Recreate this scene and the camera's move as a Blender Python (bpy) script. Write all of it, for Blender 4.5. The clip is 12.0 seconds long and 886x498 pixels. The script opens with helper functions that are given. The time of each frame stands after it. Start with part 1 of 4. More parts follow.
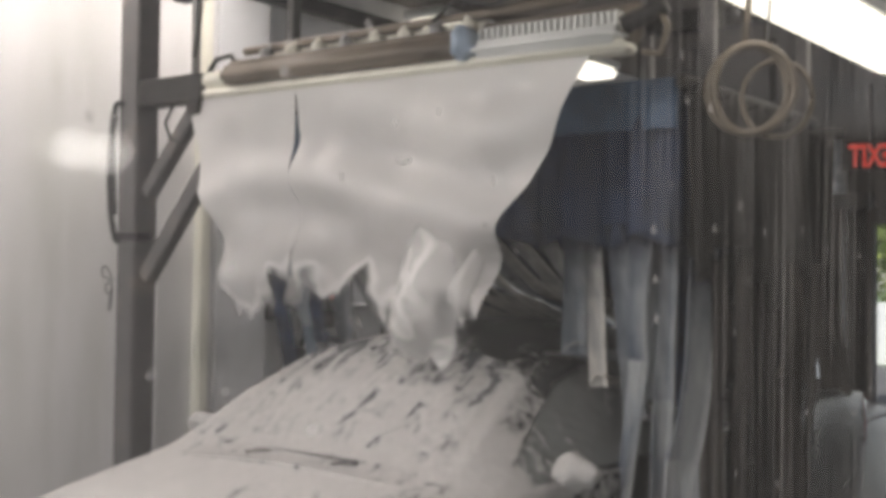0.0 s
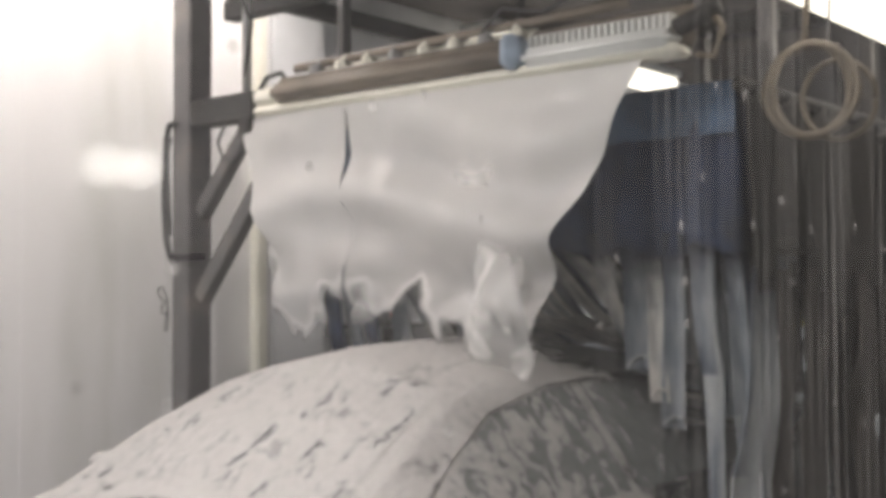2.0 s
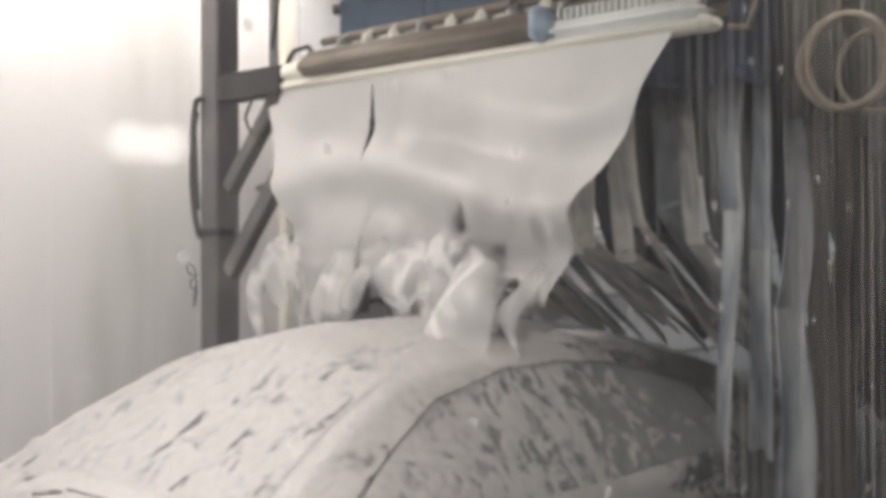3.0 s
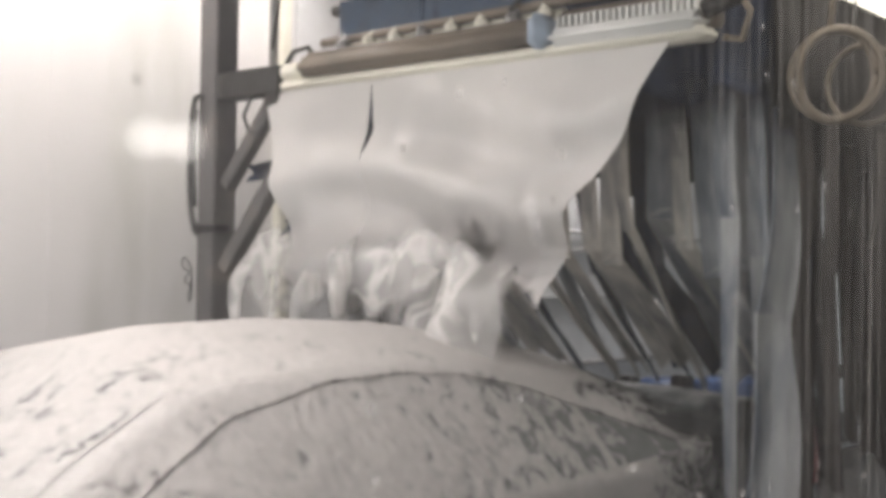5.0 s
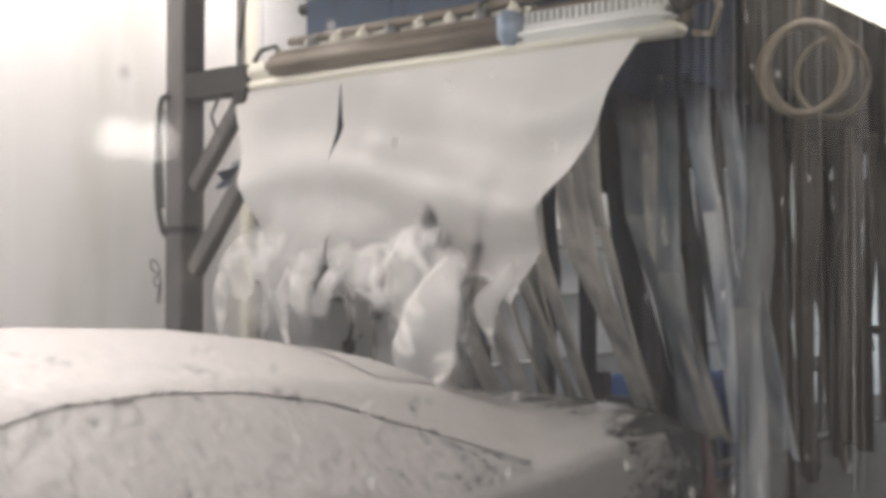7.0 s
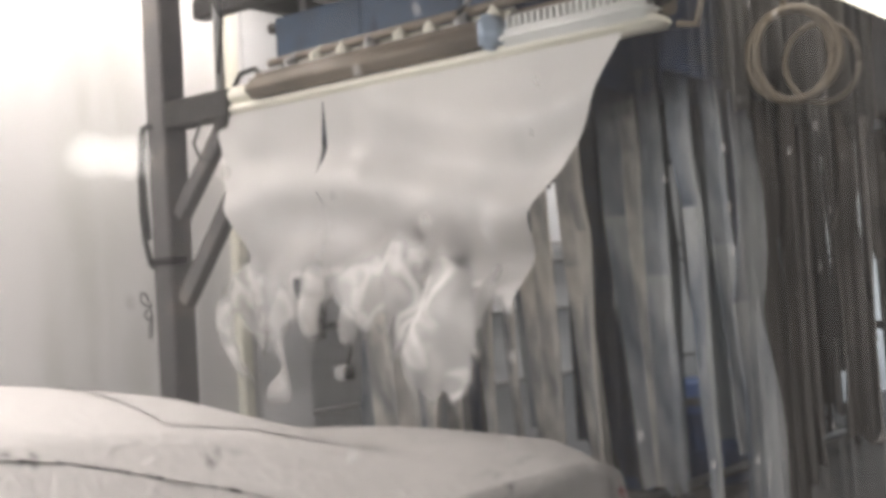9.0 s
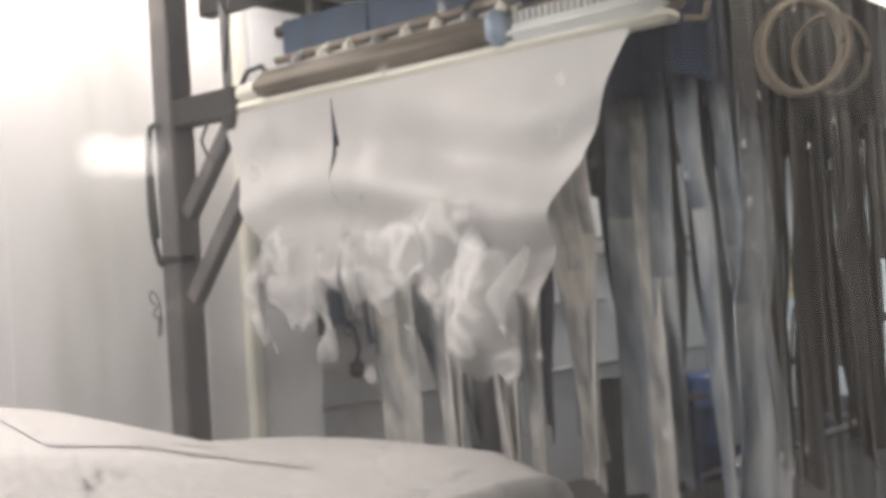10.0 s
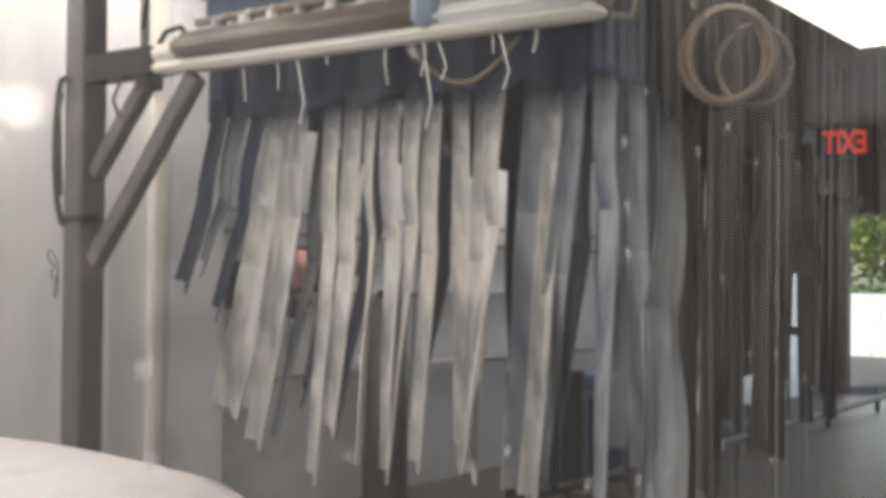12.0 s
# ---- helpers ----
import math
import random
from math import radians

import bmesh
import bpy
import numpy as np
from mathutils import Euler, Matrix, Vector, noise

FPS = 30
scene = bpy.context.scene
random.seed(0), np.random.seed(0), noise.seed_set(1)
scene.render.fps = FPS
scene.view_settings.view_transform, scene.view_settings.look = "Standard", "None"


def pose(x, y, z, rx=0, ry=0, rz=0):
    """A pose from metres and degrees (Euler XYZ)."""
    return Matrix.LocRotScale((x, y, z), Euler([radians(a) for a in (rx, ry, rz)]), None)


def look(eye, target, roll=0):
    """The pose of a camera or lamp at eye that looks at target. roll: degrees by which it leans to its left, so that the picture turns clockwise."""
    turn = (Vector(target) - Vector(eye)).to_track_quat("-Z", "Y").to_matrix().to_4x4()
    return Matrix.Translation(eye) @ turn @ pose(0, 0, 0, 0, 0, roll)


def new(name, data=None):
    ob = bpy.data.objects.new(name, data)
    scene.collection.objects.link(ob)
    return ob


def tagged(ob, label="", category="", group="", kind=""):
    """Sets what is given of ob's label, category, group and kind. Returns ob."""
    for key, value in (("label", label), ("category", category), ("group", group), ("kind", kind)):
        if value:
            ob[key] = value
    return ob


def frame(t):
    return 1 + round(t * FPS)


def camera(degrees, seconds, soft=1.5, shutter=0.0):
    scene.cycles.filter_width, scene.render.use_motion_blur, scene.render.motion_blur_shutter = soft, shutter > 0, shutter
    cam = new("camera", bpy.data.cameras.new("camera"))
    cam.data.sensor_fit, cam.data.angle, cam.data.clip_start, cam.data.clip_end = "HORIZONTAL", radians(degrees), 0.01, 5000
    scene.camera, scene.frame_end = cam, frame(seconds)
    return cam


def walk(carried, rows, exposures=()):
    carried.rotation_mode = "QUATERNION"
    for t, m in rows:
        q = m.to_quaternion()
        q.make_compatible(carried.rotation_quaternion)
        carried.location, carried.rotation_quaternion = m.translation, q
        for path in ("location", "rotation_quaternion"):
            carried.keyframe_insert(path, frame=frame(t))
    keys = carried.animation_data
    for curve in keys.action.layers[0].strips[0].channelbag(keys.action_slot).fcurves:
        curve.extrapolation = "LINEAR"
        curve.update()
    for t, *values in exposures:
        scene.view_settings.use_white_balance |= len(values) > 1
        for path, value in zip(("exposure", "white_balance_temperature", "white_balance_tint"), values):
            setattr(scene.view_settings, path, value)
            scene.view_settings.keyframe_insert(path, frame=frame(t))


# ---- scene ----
# The tunnel runs along y: the car comes from +y and leaves to -y. x is across the tunnel, z is up.
PATH = [  # seconds, place, pitch, roll, yaw
    (0.0, 3.255, -3.874, 1.767, 1.36, -0.78, 36.70),
    (0.5, 3.255, -3.863, 1.763, 1.00, -0.63, 37.56),
    (1.0, 3.230, -3.825, 1.773, 1.30, -0.17, 37.03),
    (1.5, 3.257, -3.789, 1.754, 1.91, -0.06, 37.50),
    (2.0, 3.244, -3.756, 1.753, 2.23, 0.27, 40.05),
    (2.5, 3.228, -3.722, 1.761, 1.03, 0.12, 41.15),
    (3.0, 3.227, -3.730, 1.763, 0.92, 0.29, 41.45),
    (5.0, 3.242, -3.838, 1.752, 1.05, -0.85, 40.52),
    (5.5, 3.230, -3.837, 1.750, 1.75, -0.31, 41.12),
    (6.0, 3.217, -3.835, 1.750, 1.65, -0.75, 40.28),
    (6.5, 3.209, -3.835, 1.748, 1.05, -0.35, 39.75),
    (7.0, 3.214, -3.835, 1.750, 1.00, -0.07, 38.95),
    (9.0, 3.156, -3.747, 1.694, 2.30, 3.40, 38.86),
    (9.5, 3.168, -3.749, 1.701, 2.29, 3.18, 39.25),
    (10.0, 3.143, -3.754, 1.698, 2.10, 3.87, 39.14),
    (10.5, 3.150, -3.776, 1.677, 2.88, 1.36, 38.89),
    (11.0, 3.190, -3.746, 1.745, 2.42, -0.36, 35.33),
    (11.5, 3.179, -3.819, 1.750, 1.62, 1.10, 35.10),
    (12.0, 3.138, -3.637, 1.703, 1.20, -0.49, 35.42),]
cam = camera(40.9, 12.0, soft=4.8, shutter=0.5)
walk(cam, [(t, pose(x, y, z, 90 + p, r, yw)) for t, x, y, z, p, r, yw in PATH],
     [(0.0, -0.03), (0.5, 0.22), (1.0, 0.38), (1.5, 0.02), (2.5, 0.18), (5.5, 0.15), (6.5, 0.18), (9.0, 0.2), (10.0, 0.25), (10.5, 0.1), (11.0, 0.54), (11.5, 0.47), (12.0, 0.22)])

# ---- light ----
world = bpy.data.worlds.new("sky")
scene.world = world
world.use_nodes = True
nt = world.node_tree
sky = nt.nodes.new("ShaderNodeTexSky")
sky.sky_type, sky.sun_disc, sky.sun_elevation, sky.sun_rotation = "NISHITA", False, radians(48), radians(200)
nt.links.new(sky.outputs[0], nt.nodes["Background"].inputs[0])
nt.nodes["Background"].inputs[1].default_value = 0.15
sun = new("sun", bpy.data.lights.new("sun", "SUN"))
sun.data.energy, sun.data.angle, sun.data.color = 5.0, radians(0.6), (1, 0.95, 0.88)
sun.matrix_basis = look((0, 0, 20), (6, 14, 0))


def area(x, y, z, sx, sy, watts, color, rx=0, ry=0, rz=0):
    ob = new("lamp", bpy.data.lights.new("lamp", "AREA"))
    ob.data.shape, ob.data.size, ob.data.size_y, ob.data.energy, ob.data.color = "RECTANGLE", sx, sy, watts, color
    ob.matrix_basis = pose(x, y, z, rx, ry, rz)
    return ob


WARM = (1, 0.912, 0.885)
area(1.55, 1.15, 2.83, 0.26, 2.2, 2, WARM)                  # tube light beside the mitter
area(-1.55, -0.4, 3.59, 0.3, 2.9, 40, WARM, 0, 10)          # unseen tube light added to brighten the white wall
area(0.5, -3.0, 3.47, 0.3, 2.4, 112, WARM)                    # unseen tube light added over the exit bay to light the foam
area(-2.25, 4.6, 3.63, 0.3, 2.6, 50, (1, 0.95, 0.93))         # unseen tube light added to brighten the far wall
area(0, -8.4, 1.7, 4.4, 3.0, 70, (0.92, 0.96, 1), 90)       # daylight from the exit doorway
area(-0.2, 13.9, 1.4, 3.8, 2.6, 60, (0.92, 0.96, 1), -90)   # daylight from the entrance
scene.view_settings.exposure = 0.0

# ---- materials ----


def material(name, color, rough=0.6, metal=0.0, grain=0.0, scale=20.0, dark=0.6, stain=0.0, stain_scale=2.0, stain_color=None, bump=0.0,
             alpha=1.0, emit=0.0, stretch=(1, 1, 1), transmission=0.0):
    m = bpy.data.materials.new(name)
    m.use_nodes = True
    n, l = m.node_tree.nodes, m.node_tree.links
    b = n["Principled BSDF"]
    b.inputs["Roughness"].default_value, b.inputs["Metallic"].default_value = rough, metal
    b.inputs["Transmission Weight"].default_value = transmission
    b.inputs["Alpha"].default_value = alpha
    col = (*color, 1)
    b.inputs["Base Color"].default_value = col
    if emit:
        b.inputs["Emission Color"].default_value, b.inputs["Emission Strength"].default_value = col, emit
    tc = n.new("ShaderNodeTexCoord")
    mp = n.new("ShaderNodeMapping")
    mp.inputs["Scale"].default_value = stretch
    l.new(tc.outputs["Object"], mp.inputs[0])
    last = None

    def noise_tex(s, detail=5):
        t = n.new("ShaderNodeTexNoise")
        t.inputs["Scale"].default_value, t.inputs["Detail"].default_value, t.inputs["Roughness"].default_value = s, detail, 0.6
        l.new(mp.outputs[0], t.inputs["Vector"])
        return t

    def mixed(fac, a, c, lo, hi):
        r = n.new("ShaderNodeMapRange")
        r.inputs["From Min"].default_value, r.inputs["From Max"].default_value = lo, hi
        l.new(fac, r.inputs["Value"])
        x = n.new("ShaderNodeMix")
        x.data_type = "RGBA"
        l.new(r.outputs[0], x.inputs["Factor"])
        for sock, v in ((x.inputs["A"], a), (x.inputs["B"], c)):
            if isinstance(v, tuple):
                sock.default_value = v
            else:
                l.new(v, sock)
        return x.outputs["Result"]

    if grain:
        g = noise_tex(scale)
        last = mixed(g.outputs[0], (*[c * (1 - grain) for c in color], 1), (*[min(1, c * (1 + grain)) for c in color], 1), 0.3, 0.7)
    if stain:
        s = noise_tex(stain_scale, 6)
        last = mixed(s.outputs[0], last or col, (*(stain_color or [c * dark for c in color]), 1), 0.62 - 0.2 * stain, 0.75 - 0.1 * stain)
    if last:
        l.new(last, b.inputs["Base Color"])
    if bump:
        bt = noise_tex(scale * 1.3)
        bp = n.new("ShaderNodeBump")
        bp.inputs["Strength"].default_value, bp.inputs["Distance"].default_value = bump, 0.02
        l.new(bt.outputs[0], bp.inputs["Height"])
        l.new(bp.outputs[0], b.inputs["Normal"])
    return m


M_WALL = material("white_wall_panel", (0.76, 0.75, 0.745), 0.13, grain=0.04, scale=3, stain=0.35, stain_scale=1.2, stain_color=(0.6, 0.6, 0.57), stretch=(1, 1, 0.2))
M_WALL2 = material("white_block_wall", (0.77, 0.78, 0.79), 0.55, grain=0.06, scale=5, stain=0.4, stain_scale=1.5, dark=0.75)
M_CONC = material("wet_concrete", (0.05, 0.042, 0.037), 0.5, grain=0.25, scale=14, stain=0.6, stain_scale=1.1, dark=0.45, bump=0.25)
M_CEIL = material("dark_ceiling", (0.10, 0.08, 0.065), 0.75, grain=0.2, scale=6, stain=0.5, dark=0.5)
M_STEEL = material("grey_painted_steel", (0.105, 0.10, 0.10), 0.5, 0.2, grain=0.25, scale=18, stain=0.5, stain_scale=5, stain_color=(0.19, 0.17, 0.155), bump=0.1)
M_DARK = material("dark_steel", (0.016, 0.015, 0.015), 0.65, 0.1, grain=0.3, scale=15, stain=0.5, stain_scale=4, stain_color=(0.045, 0.038, 0.032))
M_PIPE = material("galvanised_pipe", (0.36, 0.36, 0.36), 0.42, 0.6, grain=0.15, scale=30)
M_TUBE = material("brown_housing", (0.21, 0.175, 0.14), 0.5, 0.1, grain=0.2, scale=12, stain=0.5, stain_scale=4, dark=0.6)
M_FLOOD = material("bluish_floodlight_pane", (0.34, 0.42, 0.52), 0.35, 0.2, grain=0.1)
M_CREAM = material("cream_foam_pan", (0.80, 0.78, 0.68), 0.5, grain=0.05, scale=20, bump=0.1)
M_WHITEPL = material("white_plastic", (0.78, 0.79, 0.77), 0.45, grain=0.04, scale=25)
# navy cloth; shade below the blue header board is put into its darker colour
M_BLUE = material("shaded_navy_cloth", (0.014, 0.026, 0.062), 0.8, grain=0.35, scale=10, stain=0.66, stain_scale=3, stain_color=(0.012, 0.016, 0.026), bump=0.3)
M_NAVY = material("dark_cloth", (0.012, 0.0105, 0.0095), 0.8, grain=0.4, scale=8, stain=0.5, stain_scale=3, stain_color=(0.028, 0.023, 0.02), bump=0.3, stretch=(1, 1, 0.3))
M_BLUEP = material("blue_panel", (0.042, 0.078, 0.14), 0.6, grain=0.25, scale=9, stain=0.5, stain_scale=4, dark=0.45)
M_STRIP = material("foam_soaked_strip", (0.62, 0.595, 0.545), 0.7, grain=0.18, scale=9, stain=0.42, stain_scale=3.0, stain_color=(0.10, 0.115, 0.14), bump=0.3, stretch=(1, 1, 0.35))
M_STRIPM = material("half_soaked_strip", (0.35, 0.365, 0.37), 0.7, grain=0.2, scale=9, stain=0.65, stain_scale=3.0, stain_color=(0.075, 0.095, 0.13), bump=0.3, stretch=(1, 1, 0.35))
M_STRIPB = material("blue_grey_strip", (0.13, 0.155, 0.19), 0.7, grain=0.25, scale=9, stain=0.6, stain_scale=3.0, stain_color=(0.29, 0.31, 0.32), bump=0.3, stretch=(1, 1, 0.35))
# less foamed strips; the shade of the deeper rows is put into the brown
M_STRIPD = material("brown_wet_shaded_strip", (0.036, 0.029, 0.024), 0.65, grain=0.3, scale=9, stain=0.5, stain_scale=3, stain_color=(0.075, 0.065, 0.056), bump=0.3, stretch=(1, 1, 0.35))
M_FOAMB = material("foam_blob", (0.86, 0.86, 0.83), 0.5, grain=0.05, scale=14, bump=0.25)
M_RUBBER = material("black_rubber", (0.02, 0.02, 0.02), 0.6, grain=0.2)
M_HOSE = material("tan_hose", (0.145, 0.118, 0.085), 0.5, grain=0.15, scale=12)
M_BARREL = material("blue_barrel_plastic", (0.022, 0.06, 0.17), 0.4, grain=0.12, scale=5)
M_YELLOW = material("yellow_sign", (0.75, 0.55, 0.06), 0.5, grain=0.05)
M_REDBOX = material("faded_red_label", (0.75, 0.36, 0.30), 0.5, grain=0.05)
M_RED = material("red_sign_glow", (0.8, 0.06, 0.04), 0.5, emit=0.42)
M_LAMP = material("tube_diffuser", (1.0, 0.93, 0.80), 0.5, emit=1.9)
M_BULB = material("lamp_bulb", (1.0, 0.95, 0.9), 0.4, emit=6.0)
M_GRASS = material("grass", (0.10, 0.15, 0.04), 0.9, grain=0.4, scale=3)
M_LEAF = material("leaves", (0.27, 0.33, 0.06), 0.7, grain=0.5, scale=4)
M_BARK = material("bark", (0.12, 0.09, 0.06), 0.9, grain=0.3)
M_ROAD = material("asphalt", (0.09, 0.09, 0.09), 0.8, grain=0.25, scale=20)


def foam_coat(name, under, cover, scale, stretch, rough_under=0.1, until=-0.10):
    """White foam over a darker surface, in streaks; it lies only on what has passed below the foam bar."""
    m = material(name, (0.80, 0.79, 0.74), 0.5)
    n, l = m.node_tree.nodes, m.node_tree.links
    b = n["Principled BSDF"]
    tc, mp = n.new("ShaderNodeTexCoord"), n.new("ShaderNodeMapping")
    mp.inputs["Scale"].default_value = stretch
    l.new(tc.outputs["Object"], mp.inputs[0])
    t, f = n.new("ShaderNodeTexNoise"), n.new("ShaderNodeTexNoise")
    t.inputs["Scale"].default_value, t.inputs["Detail"].default_value, t.inputs["Roughness"].default_value = scale, 8, 0.62
    t.inputs["Distortion"].default_value = 0.6
    f.inputs["Scale"].default_value, f.inputs["Detail"].default_value = 30, 6
    l.new(mp.outputs[0], t.inputs["Vector"])
    l.new(tc.outputs["Object"], f.inputs["Vector"])
    geo, sep, wet = n.new("ShaderNodeNewGeometry"), n.new("ShaderNodeSeparateXYZ"), n.new("ShaderNodeMapRange")
    l.new(geo.outputs["Position"], sep.inputs[0])
    wet.inputs["From Min"].default_value, wet.inputs["From Max"].default_value = 0.70, until
    wet.inputs["To Min"].default_value, wet.inputs["To Max"].default_value = -0.36, 0.0
    l.new(sep.outputs["Y"], wet.inputs["Value"])
    add = n.new("ShaderNodeMath")
    speck = n.new("ShaderNodeMath")
    speck.operation = "MULTIPLY_ADD"
    speck.inputs[1].default_value = 0.34
    l.new(f.outputs[0], speck.inputs[0]), l.new(t.outputs[0], speck.inputs[2])
    low = n.new("ShaderNodeMath")
    low.operation = "SUBTRACT"
    low.inputs[1].default_value = 0.17
    l.new(speck.outputs[0], low.inputs[0]), l.new(low.outputs[0], add.inputs[0])
    l.new(wet.outputs[0], add.inputs[1])
    r = n.new("ShaderNodeMapRange")
    r.inputs["From Min"].default_value, r.inputs["From Max"].default_value = 0.60 - 0.3 * cover, 0.74 - 0.3 * cover
    l.new(add.outputs[0], r.inputs["Value"])
    fine = n.new("ShaderNodeMix")
    fine.data_type = "RGBA"
    fine.inputs["A"].default_value, fine.inputs["B"].default_value = (0.35, 0.34, 0.33, 1), (0.53, 0.52, 0.50, 1)
    l.new(f.outputs[0], fine.inputs["Factor"])
    x = n.new("ShaderNodeMix")
    x.data_type = "RGBA"
    x.inputs["A"].default_value = (*under, 1)
    l.new(r.outputs[0], x.inputs["Factor"])
    l.new(fine.outputs["Result"], x.inputs["B"])
    l.new(x.outputs["Result"], b.inputs["Base Color"])
    ro = n.new("ShaderNodeMapRange")
    ro.inputs["To Min"].default_value, ro.inputs["To Max"].default_value = rough_under, 0.65
    l.new(r.outputs[0], ro.inputs["Value"])
    l.new(ro.outputs[0], b.inputs["Roughness"])
    bp = n.new("ShaderNodeBump")
    bp.inputs["Strength"].default_value, bp.inputs["Distance"].default_value = 0.8, 0.03
    l.new(speck.outputs[0], bp.inputs["Height"])
    l.new(bp.outputs[0], b.inputs["Normal"])
    return m


def foam_film(name, color, solid, scale=3.0):
    """A thin sheet of foam: white, lit from both sides, torn into wisps at its lower end."""
    m = bpy.data.materials.new(name)
    m.use_nodes = True
    n, l = m.node_tree.nodes, m.node_tree.links
    b, out = n["Principled BSDF"], n["Material Output"]
    b.inputs["Base Color"].default_value, b.inputs["Roughness"].default_value = (*color, 1), 0.30
    tl, tr = n.new("ShaderNodeBsdfTranslucent"), n.new("ShaderNodeBsdfTransparent")
    tl.inputs[0].default_value = (*color, 1)
    m1, m2 = n.new("ShaderNodeMixShader"), n.new("ShaderNodeMixShader")
    m1.inputs[0].default_value = 0.35
    l.new(b.outputs[0], m1.inputs[1]), l.new(tl.outputs[0], m1.inputs[2])
    tc, mp, t = n.new("ShaderNodeTexCoord"), n.new("ShaderNodeMapping"), n.new("ShaderNodeTexNoise")
    mp.inputs["Scale"].default_value = (5.0, 1, 0.9)
    t.inputs["Scale"].default_value, t.inputs["Detail"].default_value, t.inputs["Roughness"].default_value = scale, 2, 0.5
    l.new(tc.outputs["Object"], mp.inputs[0]), l.new(mp.outputs[0], t.inputs["Vector"])

    def ramp(value, lo, hi, a, c):
        r = n.new("ShaderNodeMapRange")
        r.interpolation_type = "SMOOTHSTEP"
        for key, v in (("From Min", lo), ("From Max", hi), ("To Min", a), ("To Max", c)):
            r.inputs[key].default_value = v
        l.new(value, r.inputs["Value"])
        return r.outputs[0]

    def calc(op, a, c):
        q = n.new("ShaderNodeMath")
        q.operation = op
        for sock, v in zip(q.inputs, (a, c)):
            if isinstance(v, float):
                sock.default_value = v
            else:
                l.new(v, sock)
        return q.outputs[0]

    own, low = n.new("ShaderNodeSeparateXYZ"), n.new("ShaderNodeTexNoise")
    l.new(tc.outputs["Object"], own.inputs[0])
    geo = n.new("ShaderNodeObjectInfo")
    place = n.new("ShaderNodeVectorMath")
    l.new(tc.outputs["Object"], place.inputs[0]), l.new(geo.outputs["Location"], place.inputs[1])
    flat = n.new("ShaderNodeMapping")
    flat.inputs["Scale"].default_value, flat.inputs["Location"].default_value = (1.0, 0.0, 1.0), (3.3, 0.4, 1.75)
    l.new(place.outputs[0], flat.inputs[0]), l.new(flat.outputs[0], low.inputs["Vector"])
    low.inputs["Scale"].default_value, low.inputs["Detail"].default_value = 3.4, 2.0
    streak = calc("MULTIPLY", calc("SUBTRACT", t.outputs[0], 0.5), 0.35)
    body = calc("SUBTRACT", calc("ADD", low.outputs[0], streak), ramp(own.outputs["Z"], -0.58, -1.2, 0.0, 0.54))
    hole = ramp(body, 0.05, 0.17, 0.0, 1.0)
    veil = ramp(own.outputs["Z"], -0.45, -0.80, solid, 0.56)
    rim = calc("MULTIPLY", ramp(body, 0.12, 0.28, 1.0, 0.0), ramp(own.outputs["Z"], -0.4, -0.6, 0.0, 0.3))
    cover = calc("MULTIPLY", hole, calc("MINIMUM", calc("ADD", veil, rim), solid))
    l.new(cover, m2.inputs[0])
    l.new(tr.outputs[0], m2.inputs[1]), l.new(m1.outputs[0], m2.inputs[2])
    l.new(m2.outputs[0], out.inputs["Surface"])
    return m


